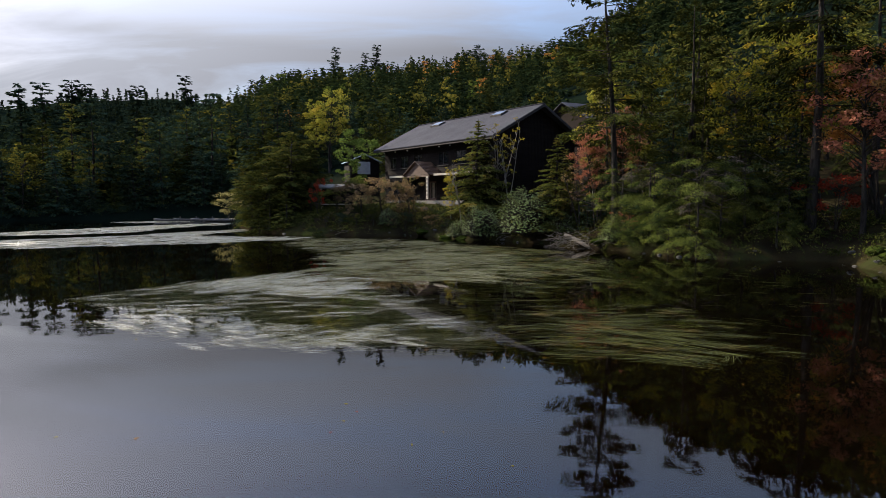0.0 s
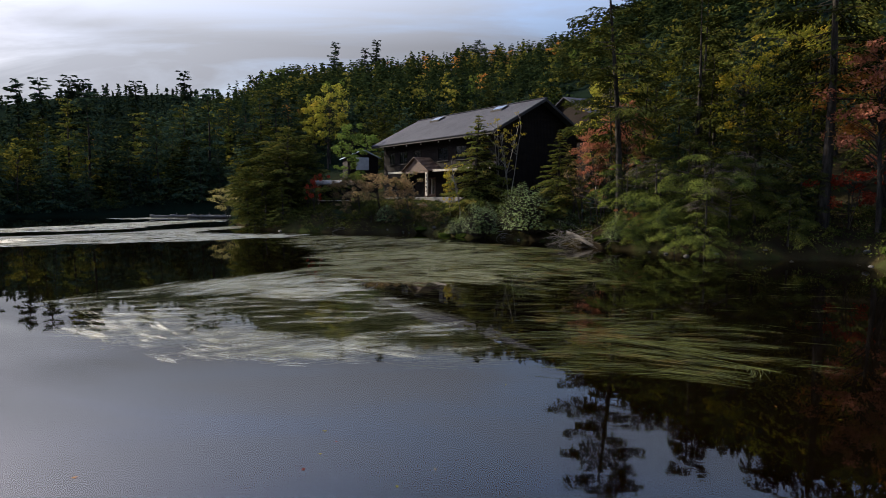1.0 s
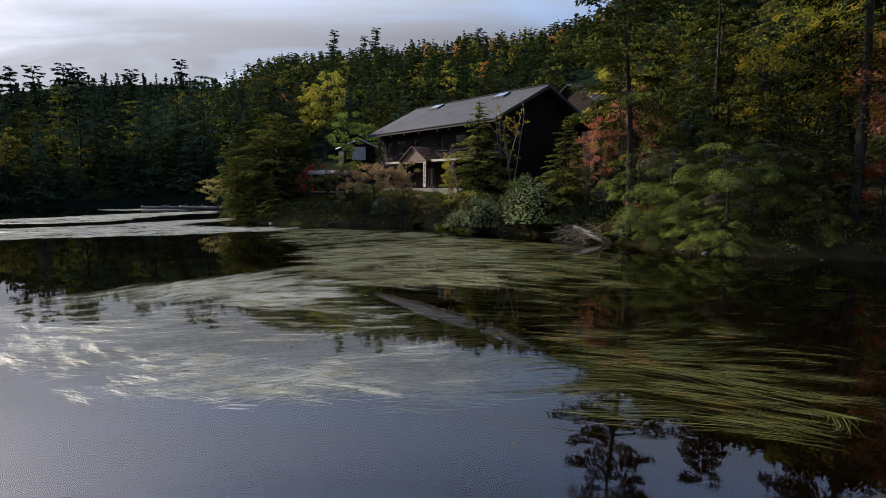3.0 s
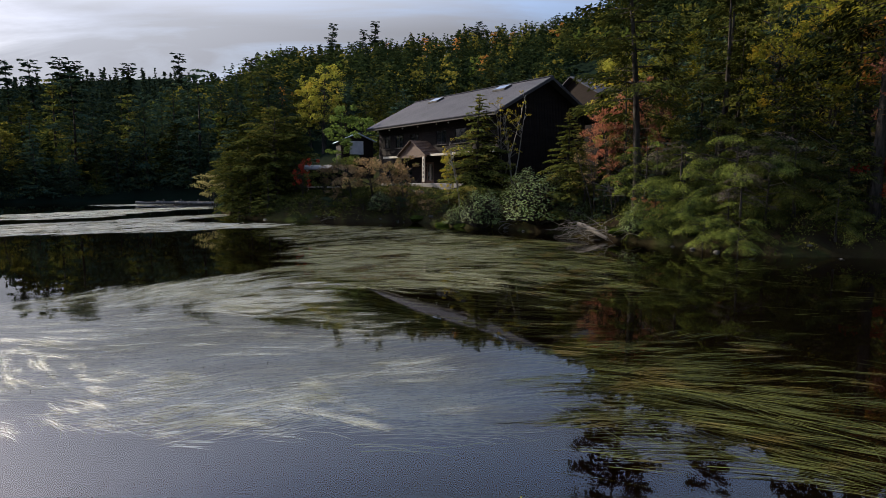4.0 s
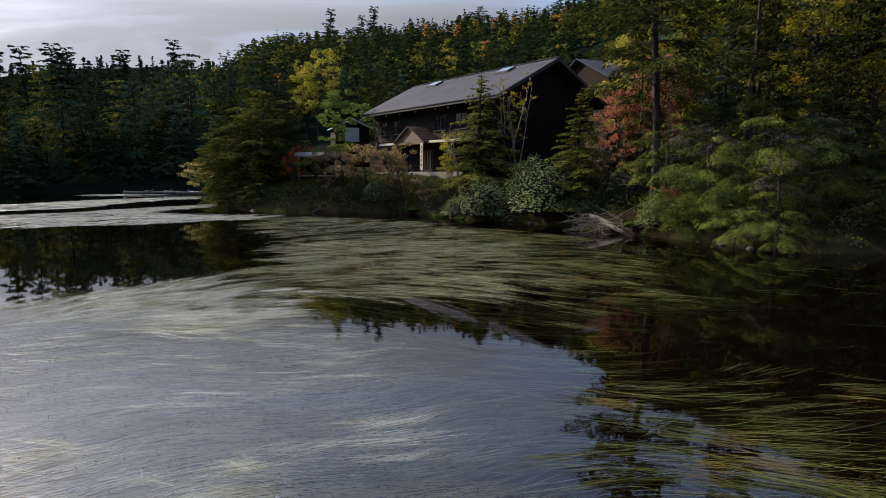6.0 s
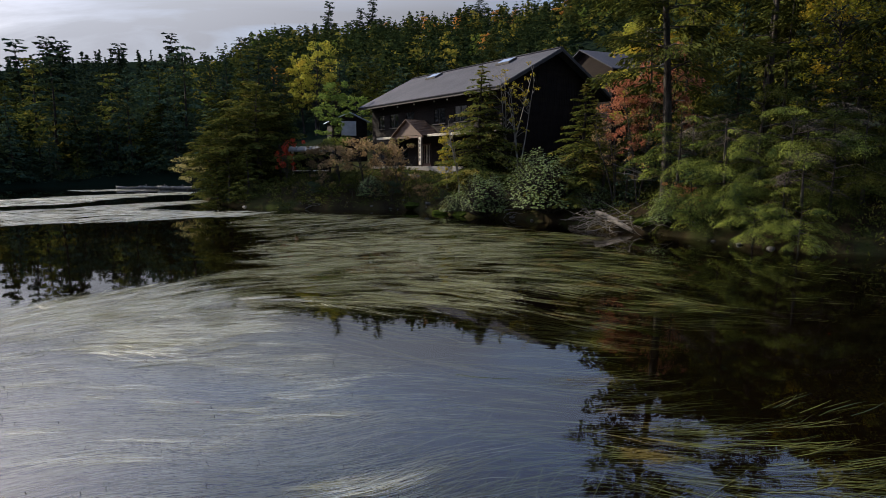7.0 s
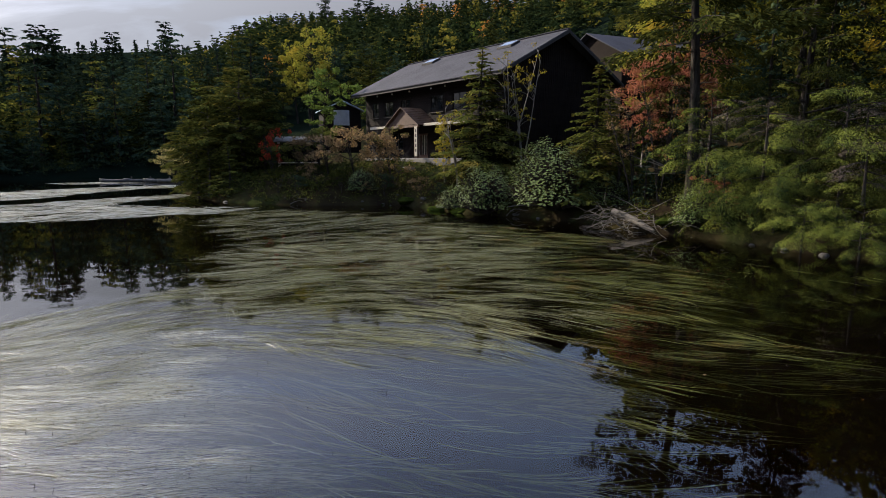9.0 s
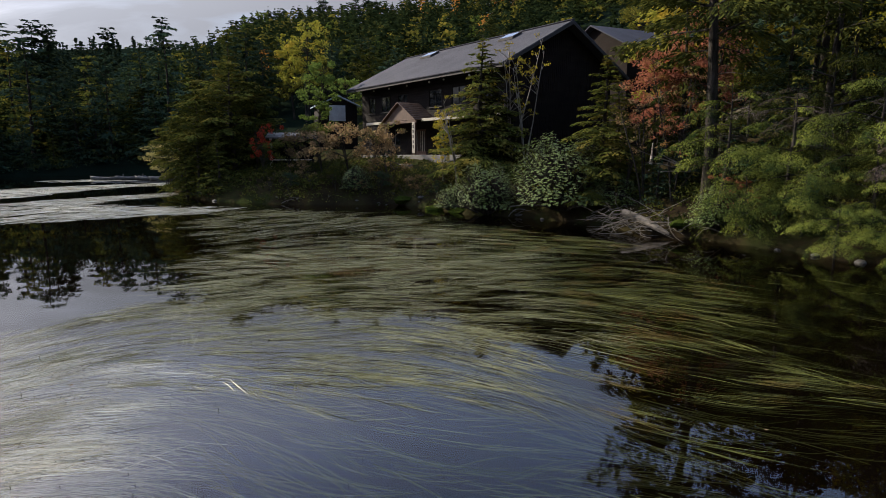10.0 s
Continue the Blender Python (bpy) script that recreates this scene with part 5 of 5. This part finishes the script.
def blades(name, poly, n, length, width, material, label, seed, z0=0.004, lift=0.03, patchy=0.35, tuft=9, swing=0.0):
    """Drifting tufts of parallel blades inside poly; z0 below nought: under the surface."""
    rng = np.random.default_rng(seed)
    poly = np.asarray(poly, dtype=float)
    lo, hi = poly.min(0), poly.max(0)
    c = rng.uniform(lo, hi, (n // tuft * 6, 2))
    jitter = 0.9 * np.stack([wave(c[:, 0], c[:, 1], 1.1), wave(c[:, 1], c[:, 0], 1.3)], 1)
    c = c[inside(c + jitter, poly)]
    dens = 0.5 + 0.5 * wave(c[:, 0] * 0.9, c[:, 1] * 1.3, 0.9)
    c = c[rng.random(len(c)) < np.clip(dens + 1 - patchy * 1.6, 0.04, 1)][: n // tuft]
    own = np.repeat(np.arange(len(c)), tuft)
    m, k = len(own), 4
    t_turn = rng.normal(0, 0.12, len(c)) + np.where(rng.random(len(c)) < 0.05, rng.normal(0, 0.9, len(c)), 0)
    t_curl = rng.normal(0, 0.10, len(c))
    t_len = length * rng.uniform(0.6, 1.3, len(c))
    t_z = rng.uniform(0, 1, len(c))
    t_across = rng.uniform(0.04, 0.10, len(c))
    base = flow(c[:, 0], c[:, 1])[own] + swing
    along, across = rng.normal(0, 0.3, m) * t_len[own], rng.normal(0, 1, m) * t_across[own]
    p = c[own] + along[:, None] * np.stack([np.cos(base), np.sin(base)], 1) + across[:, None] * np.stack([-np.sin(base), np.cos(base)], 1)
    ln = t_len[own] * rng.uniform(0.6, 1.15, m)
    wd = width * rng.uniform(0.6, 1.3, m)
    turn = t_turn[own] + rng.normal(0, 0.06, m)
    curl = t_curl[own] + rng.normal(0, 0.09, m)
    up = np.where(rng.random(m) < 0.12, rng.uniform(0.3, 1.0, m), 0) * lift
    pts = np.zeros((m, k, 3))
    pos = p.copy()
    z = z0 + rng.uniform(0, 0.006, m) if z0 > 0 else z0 * (0.15 + 2.0 * t_z[own]) - 0.02 + rng.normal(0, 0.008, m)
    for i in range(k):
        pts[:, i, :2] = pos
        pts[:, i, 2] = z + up * math.sin(math.pi * i / (k - 1))
        head = flow(pos[:, 0], pos[:, 1]) + swing + turn + curl * i
        pos = pos + (ln / (k - 1))[:, None] * np.stack([np.cos(head), np.sin(head)], 1)
    way = np.gradient(pts, axis=1)
    side = np.stack([-way[..., 1], way[..., 0], np.zeros_like(way[..., 0])], 2)
    side /= np.linalg.norm(side, axis=2, keepdims=True) + 1e-9
    side[..., 2] += rng.normal(0, 0.35, (m, 1))
    taper = np.array([0.7, 1.0, 0.9, 0.15])[None, :, None] * wd[:, None, None] / 2
    v = np.stack([pts - side * taper, pts + side * taper], 2).reshape(-1, 3)
    v[:, 2] = np.maximum(v[:, 2], 0.003) if z0 > 0 else np.minimum(v[:, 2], -0.004)
    q = (np.arange(m)[:, None] * (2 * k) + np.arange(k - 1)[None] * 2).ravel()
    me = quick_mesh(name, v, np.stack([q, q + 1, q + 3, q + 2], 1))
    return tagged(mesh_part(name, me, M[material], None), label, "water grass", kind="stuff")


MAIN = [(-12.3, 19.6), (-9.5, 16.0), (-7.1, 13.4), (-4.4, 12.6), (-1.0, 12.3), (2.1, 12.0), (3.6, 10.9), (5.7, 13.4), (5.6, 15.3), (3.2, 16.6), (2.4, 18.2), (2.8, 19.6), (5.2, 21.2), (6.0, 22.5), (6.7, 27), (6.4, 35), (3.0, 41),
        (-2.5, 46.5), (-8, 48.5), (-13, 48), (-11, 42), (-7.5, 35), (-6.2, 28), (-6.4, 25.5), (-8.4, 22.8)]
LEFT = [(-12.3, 19.6), (-9.5, 16.0), (-7.1, 13.4), (-4.4, 12.6), (-1.0, 12.3), (1.0, 12.2), (2.6, 17), (2.8, 24), (3.5, 30), (2.5, 38), (-2.5, 46), (-8, 48.5), (-13, 48), (-11, 42), (-7.5, 35), (-6.2, 28), (-6.4, 25.5), (-8.4, 22.8)]
RIGHT = [(1.0, 12.0), (3.6, 10.9), (5.7, 13.4), (5.6, 15.3), (3.2, 16.6), (2.4, 18.2), (2.8, 19.6), (5.2, 21.2), (6.0, 22.5), (6.7, 27), (6.4, 35), (3.0, 41), (2.0, 38), (3.0, 30), (2.6, 20)]
NEAR_LEFT = [(-12.3, 19.6), (-9.5, 16.0), (-7.1, 13.4), (-4.4, 12.6), (-1.0, 12.3), (0.6, 12.4), (0.4, 15), (-1.2, 18), (-2.2, 20), (-4, 23), (-7, 24)]
# the mat: most of it hangs just under the surface, some lies on top
blades("sunken_grass", MAIN, 21000, 1.2, 0.0088, "sunk", "olive water grass combed flat just under the surface", 4, z0=-0.04, lift=0.02, patchy=0.45, tuft=9)
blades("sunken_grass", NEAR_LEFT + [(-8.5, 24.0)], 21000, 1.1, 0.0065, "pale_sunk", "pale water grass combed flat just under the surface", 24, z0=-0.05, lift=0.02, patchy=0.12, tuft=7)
blades("sunken_grass", [(6, 12), (12, 18), (13, 27), (9, 33), (8, 24)], 260, 0.7, 0.010, "sunk", "sparse single stalks of water grass", 6, z0=-0.02, lift=0.0, patchy=0.6, tuft=4)
blades("floating_grass", [q for q in LEFT if q[1] > 18] + [(-8.5, 21.0)], 8200, 0.95, 0.007, "blade", "pale green water grass floating on the lake", 3, lift=0.02, patchy=0.6, tuft=6)
blades("floating_grass", RIGHT, 3200, 1.0, 0.0078, "olive_blade", "olive green water grass combed flat on the lake", 5, lift=0.02, patchy=0.6, tuft=11)
blades("floating_grass", [(2.5, 10.6), (4.4, 10.0), (6.2, 12.0), (7.3, 14.6), (6.6, 16.4), (4.6, 17.2), (3.6, 15)], 520, 0.9, 0.008, "olive_blade", "olive green water grass combed flat on the lake", 15, lift=0.025, patchy=0.75, tuft=12)
blades("floating_grass", NEAR_LEFT, 2400, 0.8, 0.0030, "sheen_blade", "water grass with painted silver sheen floating on the lake", 8, lift=0.012, patchy=0.6, tuft=16)
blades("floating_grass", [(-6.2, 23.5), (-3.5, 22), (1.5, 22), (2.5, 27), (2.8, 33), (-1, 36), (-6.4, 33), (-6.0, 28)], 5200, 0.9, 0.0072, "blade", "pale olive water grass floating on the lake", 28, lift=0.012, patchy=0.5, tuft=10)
blades("floating_grass", [(-9.5, 15.6), (-7.1, 13.0), (-4.4, 12.1), (-1.6, 11.8), (-0.6, 12.5), (-1.5, 14.0), (-4.5, 14.4), (-7.5, 16.2)], 2300, 0.5, 0.0026, "sheen_blade", "tufts of water grass with painted silver sheen fanned out on the lake", 18, lift=0.03, patchy=0.7, tuft=18, swing=-0.75)

blades("floating_grass", [(-8.5, 20), (-6.5, 18.5), (-4.0, 18.6), (-3.2, 20.2), (-3.8, 22.4), (-6, 23.4), (-8, 23)], 1700, 0.75, 0.004, "sheen_blade", "water grass with painted silver sheen swept into curved bundles", 38, lift=0.02, patchy=0.7, tuft=34, swing=0.75)

blades("floating_grass", [(-9.0, 20.5), (-7.5, 19), (-4.5, 19), (-3.0, 21), (-3.4, 23.6), (-5.5, 25), (-7.6, 23.8)], 3800, 0.8, 0.0033, "sheen_blade", "fine water grass with painted silver sheen floating on the lake", 48, lift=0.01, patchy=0.55, tuft=14)


def stalk_tips(n, poly, seed):
    """Dark flowering tips that stick out of the water among the grass."""
    rng = np.random.default_rng(seed)
    poly = np.array(poly, dtype=float)
    c = rng.uniform(poly.min(0), poly.max(0), (n * 4, 2))
    c = c[inside(c, poly)][:n]
    h, w = rng.uniform(0.015, 0.042, len(c)), rng.uniform(0.0015, 0.0035, len(c))
    lean, ang = rng.normal(0, 0.35, (len(c), 2)), np.linspace(0, 2 * np.pi, 3, endpoint=False)
    v = []
    for k, wide in ((-0.5, 1.0), (0.6, 1.0), (0.75, 1.9), (1.0, 0.5)):
        mid = np.column_stack([c + lean * (h * k)[:, None], h * k])
        v.append(mid[:, None] + np.stack([np.cos(ang)[None] * (w * wide)[:, None], np.sin(ang)[None] * (w * wide)[:, None], np.zeros((len(c), 3))], 2))
    v = np.stack(v, 1).reshape(-1, 3)
    q = np.array([(r * 3 + i, r * 3 + (i + 1) % 3, r * 3 + 3 + (i + 1) % 3, r * 3 + 3 + i) for r in range(3) for i in range(3)])
    f = (np.arange(len(c))[:, None, None] * 12 + q[None]).reshape(-1, 4)
    tagged(mesh_part("stalk_tips", quick_mesh("stalk_tips", v, f), M["bark"], None), "dark stalk tips of water grass standing out of the lake", "water grass", kind="stuff")


stalk_tips(850, [(-11, 20), (-7.1, 13.4), (-1.0, 12.3), (2.0, 13), (1.5, 20), (1.0, 26), (-8, 26)], 31)
for i_, (poly_, n_) in enumerate((
        ([(-28, 53), (-26.7, 57.9), (-23.8, 62.7), (-22.1, 64.1), (-20.8, 61.3), (-22.1, 57.7), (-22.8, 52.8), (-19.6, 51.1), (-16.2, 50.6), (-11.3, 49.4), (-12.9, 46.1), (-15.6, 43.9), (-17.7, 42.1), (-19.7, 41.9), (-32, 37), (-40, 42)], 7500),
        ([(-44, 60), (-37.7, 75.3), (-31.2, 82.3), (-28.2, 77.2), (-32.4, 72), (-31.3, 61), (-31.3, 57.4), (-44, 50)], 4200),
        ([(-50, 88), (-44, 92), (-38, 88), (-44, 84)], 600))):
    blades("floating_grass", poly_, n_, 1.3, 0.026, "sheen_blade", "water grass with painted silver sheen drifting in a band on the lake", 10 + i_, lift=0.02, patchy=0.45, tuft=6)

# ---------------------------------------------------------------- shore clutter
def rock_mesh(seed):
    rng = np.random.default_rng(seed)
    bm = bmesh.new()
    bmesh.ops.create_icosphere(bm, subdivisions=2, radius=1.0)
    k = rng.normal(0, 1, (4, 3))
    for v in bm.verts:
        n = v.co.normalized()
        f = 1 + 0.16 * math.sin(3 * n.dot(Vector(k[0])) + seed) + 0.1 * math.sin(5 * n.dot(Vector(k[1])))
        v.co = Vector((n.x * f * 1.1, n.y * f * 0.8, n.z * f * 0.55))
    me = bpy.data.meshes.new("rock")
    bm.to_mesh(me)
    bm.free()
    return me


ROCKS = [rock_mesh(i) for i in range(4)]


def shore_rocks():
    rng = random.Random(12)
    edge = SHORE[8:26]
    for a, b in zip(edge, edge[1:]):
        m = max(1, int(np.hypot(*(b - a)) / 0.55))
        for i in range(m):
            if rng.random() < 0.6:
                continue
            q = a + (b - a) * (i + rng.random()) / m + np.array((rng.gauss(0, 0.25), rng.gauss(0.15, 0.25)))
            s = rng.choice((0.06, 0.08, 0.1, 0.14, 0.2))
            z = max(ground_at(*q), -0.05)
            ob = mesh_part("rock", ROCKS[rng.randrange(4)], M["stone"], None)
            ob.matrix_world = pose(q[0], q[1], z + s * 0.15, 0, 0, rng.uniform(0, 360)) @ Matrix.Scale(s, 4)
            tagged(ob, "dark wet stone at the water's edge", "rock", "shore stones")


def moss_mounds():
    rng = random.Random(3)
    for x, y, r in ((0.4, 48.6, 0.7), (1.6, 47.0, 0.6), (-1.8, 51.9, 0.7), (9.9, 37.4, 0.5), (19.6, 25.6, 0.5), (20.0, 27.0, 0.6), (12.8, 34.0, 0.5)):
        ob = mesh_part("moss_mound", ROCKS[rng.randrange(4)], M["moss"], None)
        ob.matrix_world = pose(x, y, max(0.0, ground_at(x, y)) + 0.02, 0, 0, rng.uniform(0, 360)) @ Matrix.Diagonal((r, r, r * 0.7, 1))
        tagged(ob, "low hump of yellow-green moss at the water", "moss", "moss mounds")


def driftwood():
    rng = np.random.default_rng(8)
    d = root("driftwood_log", pose(8.7, 37.9, 0.15, 0, 0, -58), "pale fallen log with a tangle of dead roots at the water", "driftwood")
    s = np.linspace(0, 1, 7)
    log = np.stack([-1.2 + 2.3 * s, 0.12 * np.sin(s * 5), 0.62 - 0.60 * s], 1)
    v, f = tubes([(log, np.array([0.16, 0.165, 0.15, 0.14, 0.13, 0.11, 0.05]))], 9)
    mesh_part("log", quick_mesh("log", v, f, True), M["dead_wood"], d)
    for i in range(80):
        st = np.array([rng.uniform(-2.2, 1.2), rng.normal(0, 0.35), rng.uniform(0.05, 0.7)])
        az, ln, el = rng.uniform(0, 6.28), rng.uniform(0.5, 1.9), rng.normal(0.15, 0.35)
        t = np.linspace(0, 1, 5)
        pts = st + np.stack([np.cos(az + 0.5 * t) * t * ln, np.sin(az + 0.5 * t) * t * ln, np.sin(el) * t * ln - 0.25 * ln * t * t + rng.normal(0, 0.03, 5)], 1)
        pts[:, 2] = np.maximum(pts[:, 2], -0.12)
        v, f = tubes([(pts, np.linspace(0.019, 0.005, 5))], 4)
        mesh_part("dead_root", quick_mesh("dead_root", v, f, True), M["dead_wood"], d)
    # grey dead limbs that stick out of the shore wood
    for x, y, z, turn, size in ((12.6, 38.4, 3.6, 200, 2.4), (14.4, 36.0, 3.2, 170, 2.0), (15.8, 36.4, 4.2, 215, 2.6), (17.2, 33.8, 2.8, 190, 2.0), (10.8, 39.2, 2.4, 175, 2.2), (19.0, 33.2, 4.6, 205, 2.4)):
        br = root("dead_branch", pose(x, y, z, 0, 0, turn), "grey forked dead limb among the shore firs", "branch", "dead branches")
        for i in range(5):
            az, el, t = rng.normal(0, 0.45), rng.normal(0.35, 0.3), np.linspace(0, 1, 6)
            ln = size * rng.uniform(0.4, 1.0)
            pts = np.stack([np.cos(az) * t * ln, np.sin(az) * t * ln, np.sin(el) * t * ln - 0.12 * ln * t * t], 1) + rng.normal(0, 0.035, (6, 3)) * t[:, None]
            pts[:, 2] += 0.2 * i * (t[0] + 0.1)
            v, f = tubes([(pts, np.linspace(0.036, 0.007, 6))], 5)
            mesh_part("twig", quick_mesh("twig", v, f, True), M["dead_wood"], br)
    # single dead branches along the shore
    for x, y, turn in ((7.2, 41.3, 20), (10.6, 36.2, 160), (4.2, 44.3, 10), (-9.5, 52.6, 5), (11.4, 35.0, 80)):
        br = root("dead_branch", pose(x, y, 0.12, 0, 0, turn), "grey dead branch hanging over the water", "branch", "dead branches")
        for i in range(4):
            st = np.array([rng.uniform(-0.3, 0.5), 0, rng.uniform(-0.1, 0.5)])
            az, ln = rng.normal(0, 0.7), rng.uniform(0.7, 1.7)
            t = np.linspace(0, 1, 5)
            pts = st + np.stack([np.cos(az) * t * ln, np.sin(az) * t * ln, 0.5 * t * ln - 0.5 * t * t * ln + rng.normal(0, 0.03, 5)], 1)
            v, f = tubes([(pts, np.linspace(0.028, 0.006, 5))], 5)
            mesh_part("twig", quick_mesh("twig", v, f, True), M["dead_wood"], br)


def rowing_boats():
    """Moored boats and a floating jetty at the far shore."""
    n = 9
    vs, fs = [], []
    for i in range(n):
        t = i / (n - 1)
        w = 0.62 * math.sin(math.pi * (0.12 + 0.80 * t)) ** 0.6
        rise = 0.18 * (2 * t - 1) ** 2
        for k in (-1.0, -0.75, 0.0, 0.75, 1.0):
            vs.append((-1.8 + 3.6 * t, k * w, 0.38 + rise if abs(k) == 1 else (0.05 + rise * 0.6 if abs(k) == 0.75 else rise * 0.4)))
    for i in range(n - 1):
        for k in range(4):
            a = i * 5 + k
            fs.append((a, a + 1, a + 6, a + 5))
    hull = quick_mesh("hull", vs, fs, True)
    for x, y, turn in ((-43.0, 91.5, 8), (-40.4, 92.6, 14), (-37.6, 92.0, -6), (-35.0, 90.6, 4), (-32.4, 89.6, 20)):
        b = root("rowing_boat", pose(x, y, -0.06, 0, 0, turn), "pale rowing boat moored at the far shore", "boat", "moored boats")
        h = mesh_part("hull", hull, M["boat_grey"], b)
        h.modifiers.new("thickness", "SOLIDIFY").thickness = 0.04
        for s in (-0.7, 0.5):
            part("thwart", box(s - 0.12, s + 0.12, -0.5, 0.5, 0.26, 0.30), M["pale_wood"], b)
    j = root("jetty", pose(-36.5, 93.8, 0, 0, 0, 3), "low weathered plank jetty at the far shore", "jetty")
    for i in range(22):
        part("plank", box(-5.5 + i * 0.5, -5.05 + i * 0.5, -0.7, 0.7, 0.25, 0.30), M["pale_wood"], j)
    for x in (-5, -2.5, 0, 2.5, 5):
        part("post", box(x - 0.07, x + 0.07, -0.82, -0.68, -1.5, 0.7), M["dead_wood"], j)


def fallen_leaves():
    rng = random.Random(4)
    me = quick_mesh("fallen_leaf", [(-0.05, 0, 0), (-0.01, 0.028, 0.006), (0.05, 0, 0.004), (-0.01, -0.028, 0.006)], [(0, 3, 2, 1)])
    spots = [(-1.48, 8.7), (-1.4, 8.0), (-1.5, 7.6), (0.8, 6.6), (0.0, 7.6), (-0.4, 7.2), (6.1, 9.9), (6.9, 9.7)]
    spots += [(rng.uniform(-8, 9), rng.uniform(5.5, 24)) for i in range(14)]
    spots += [(rng.uniform(6, 13), rng.uniform(12, 26)) for i in range(10)]
    for x, y in spots:
        ob = mesh_part("fallen_leaf", me, M[rng.choice(("yellow", "orange", "red", "russet", "yellow"))], None)
        ob.matrix_world = pose(x, y, 0.004, 0, 0, rng.uniform(0, 360)) @ Matrix.Scale(rng.uniform(0.4, 0.75), 4)
        tagged(ob, "small autumn leaf floating on the water", "leaf", "floating leaves")


shore_rocks()
moss_mounds()
driftwood()
rowing_boats()
fallen_leaves()
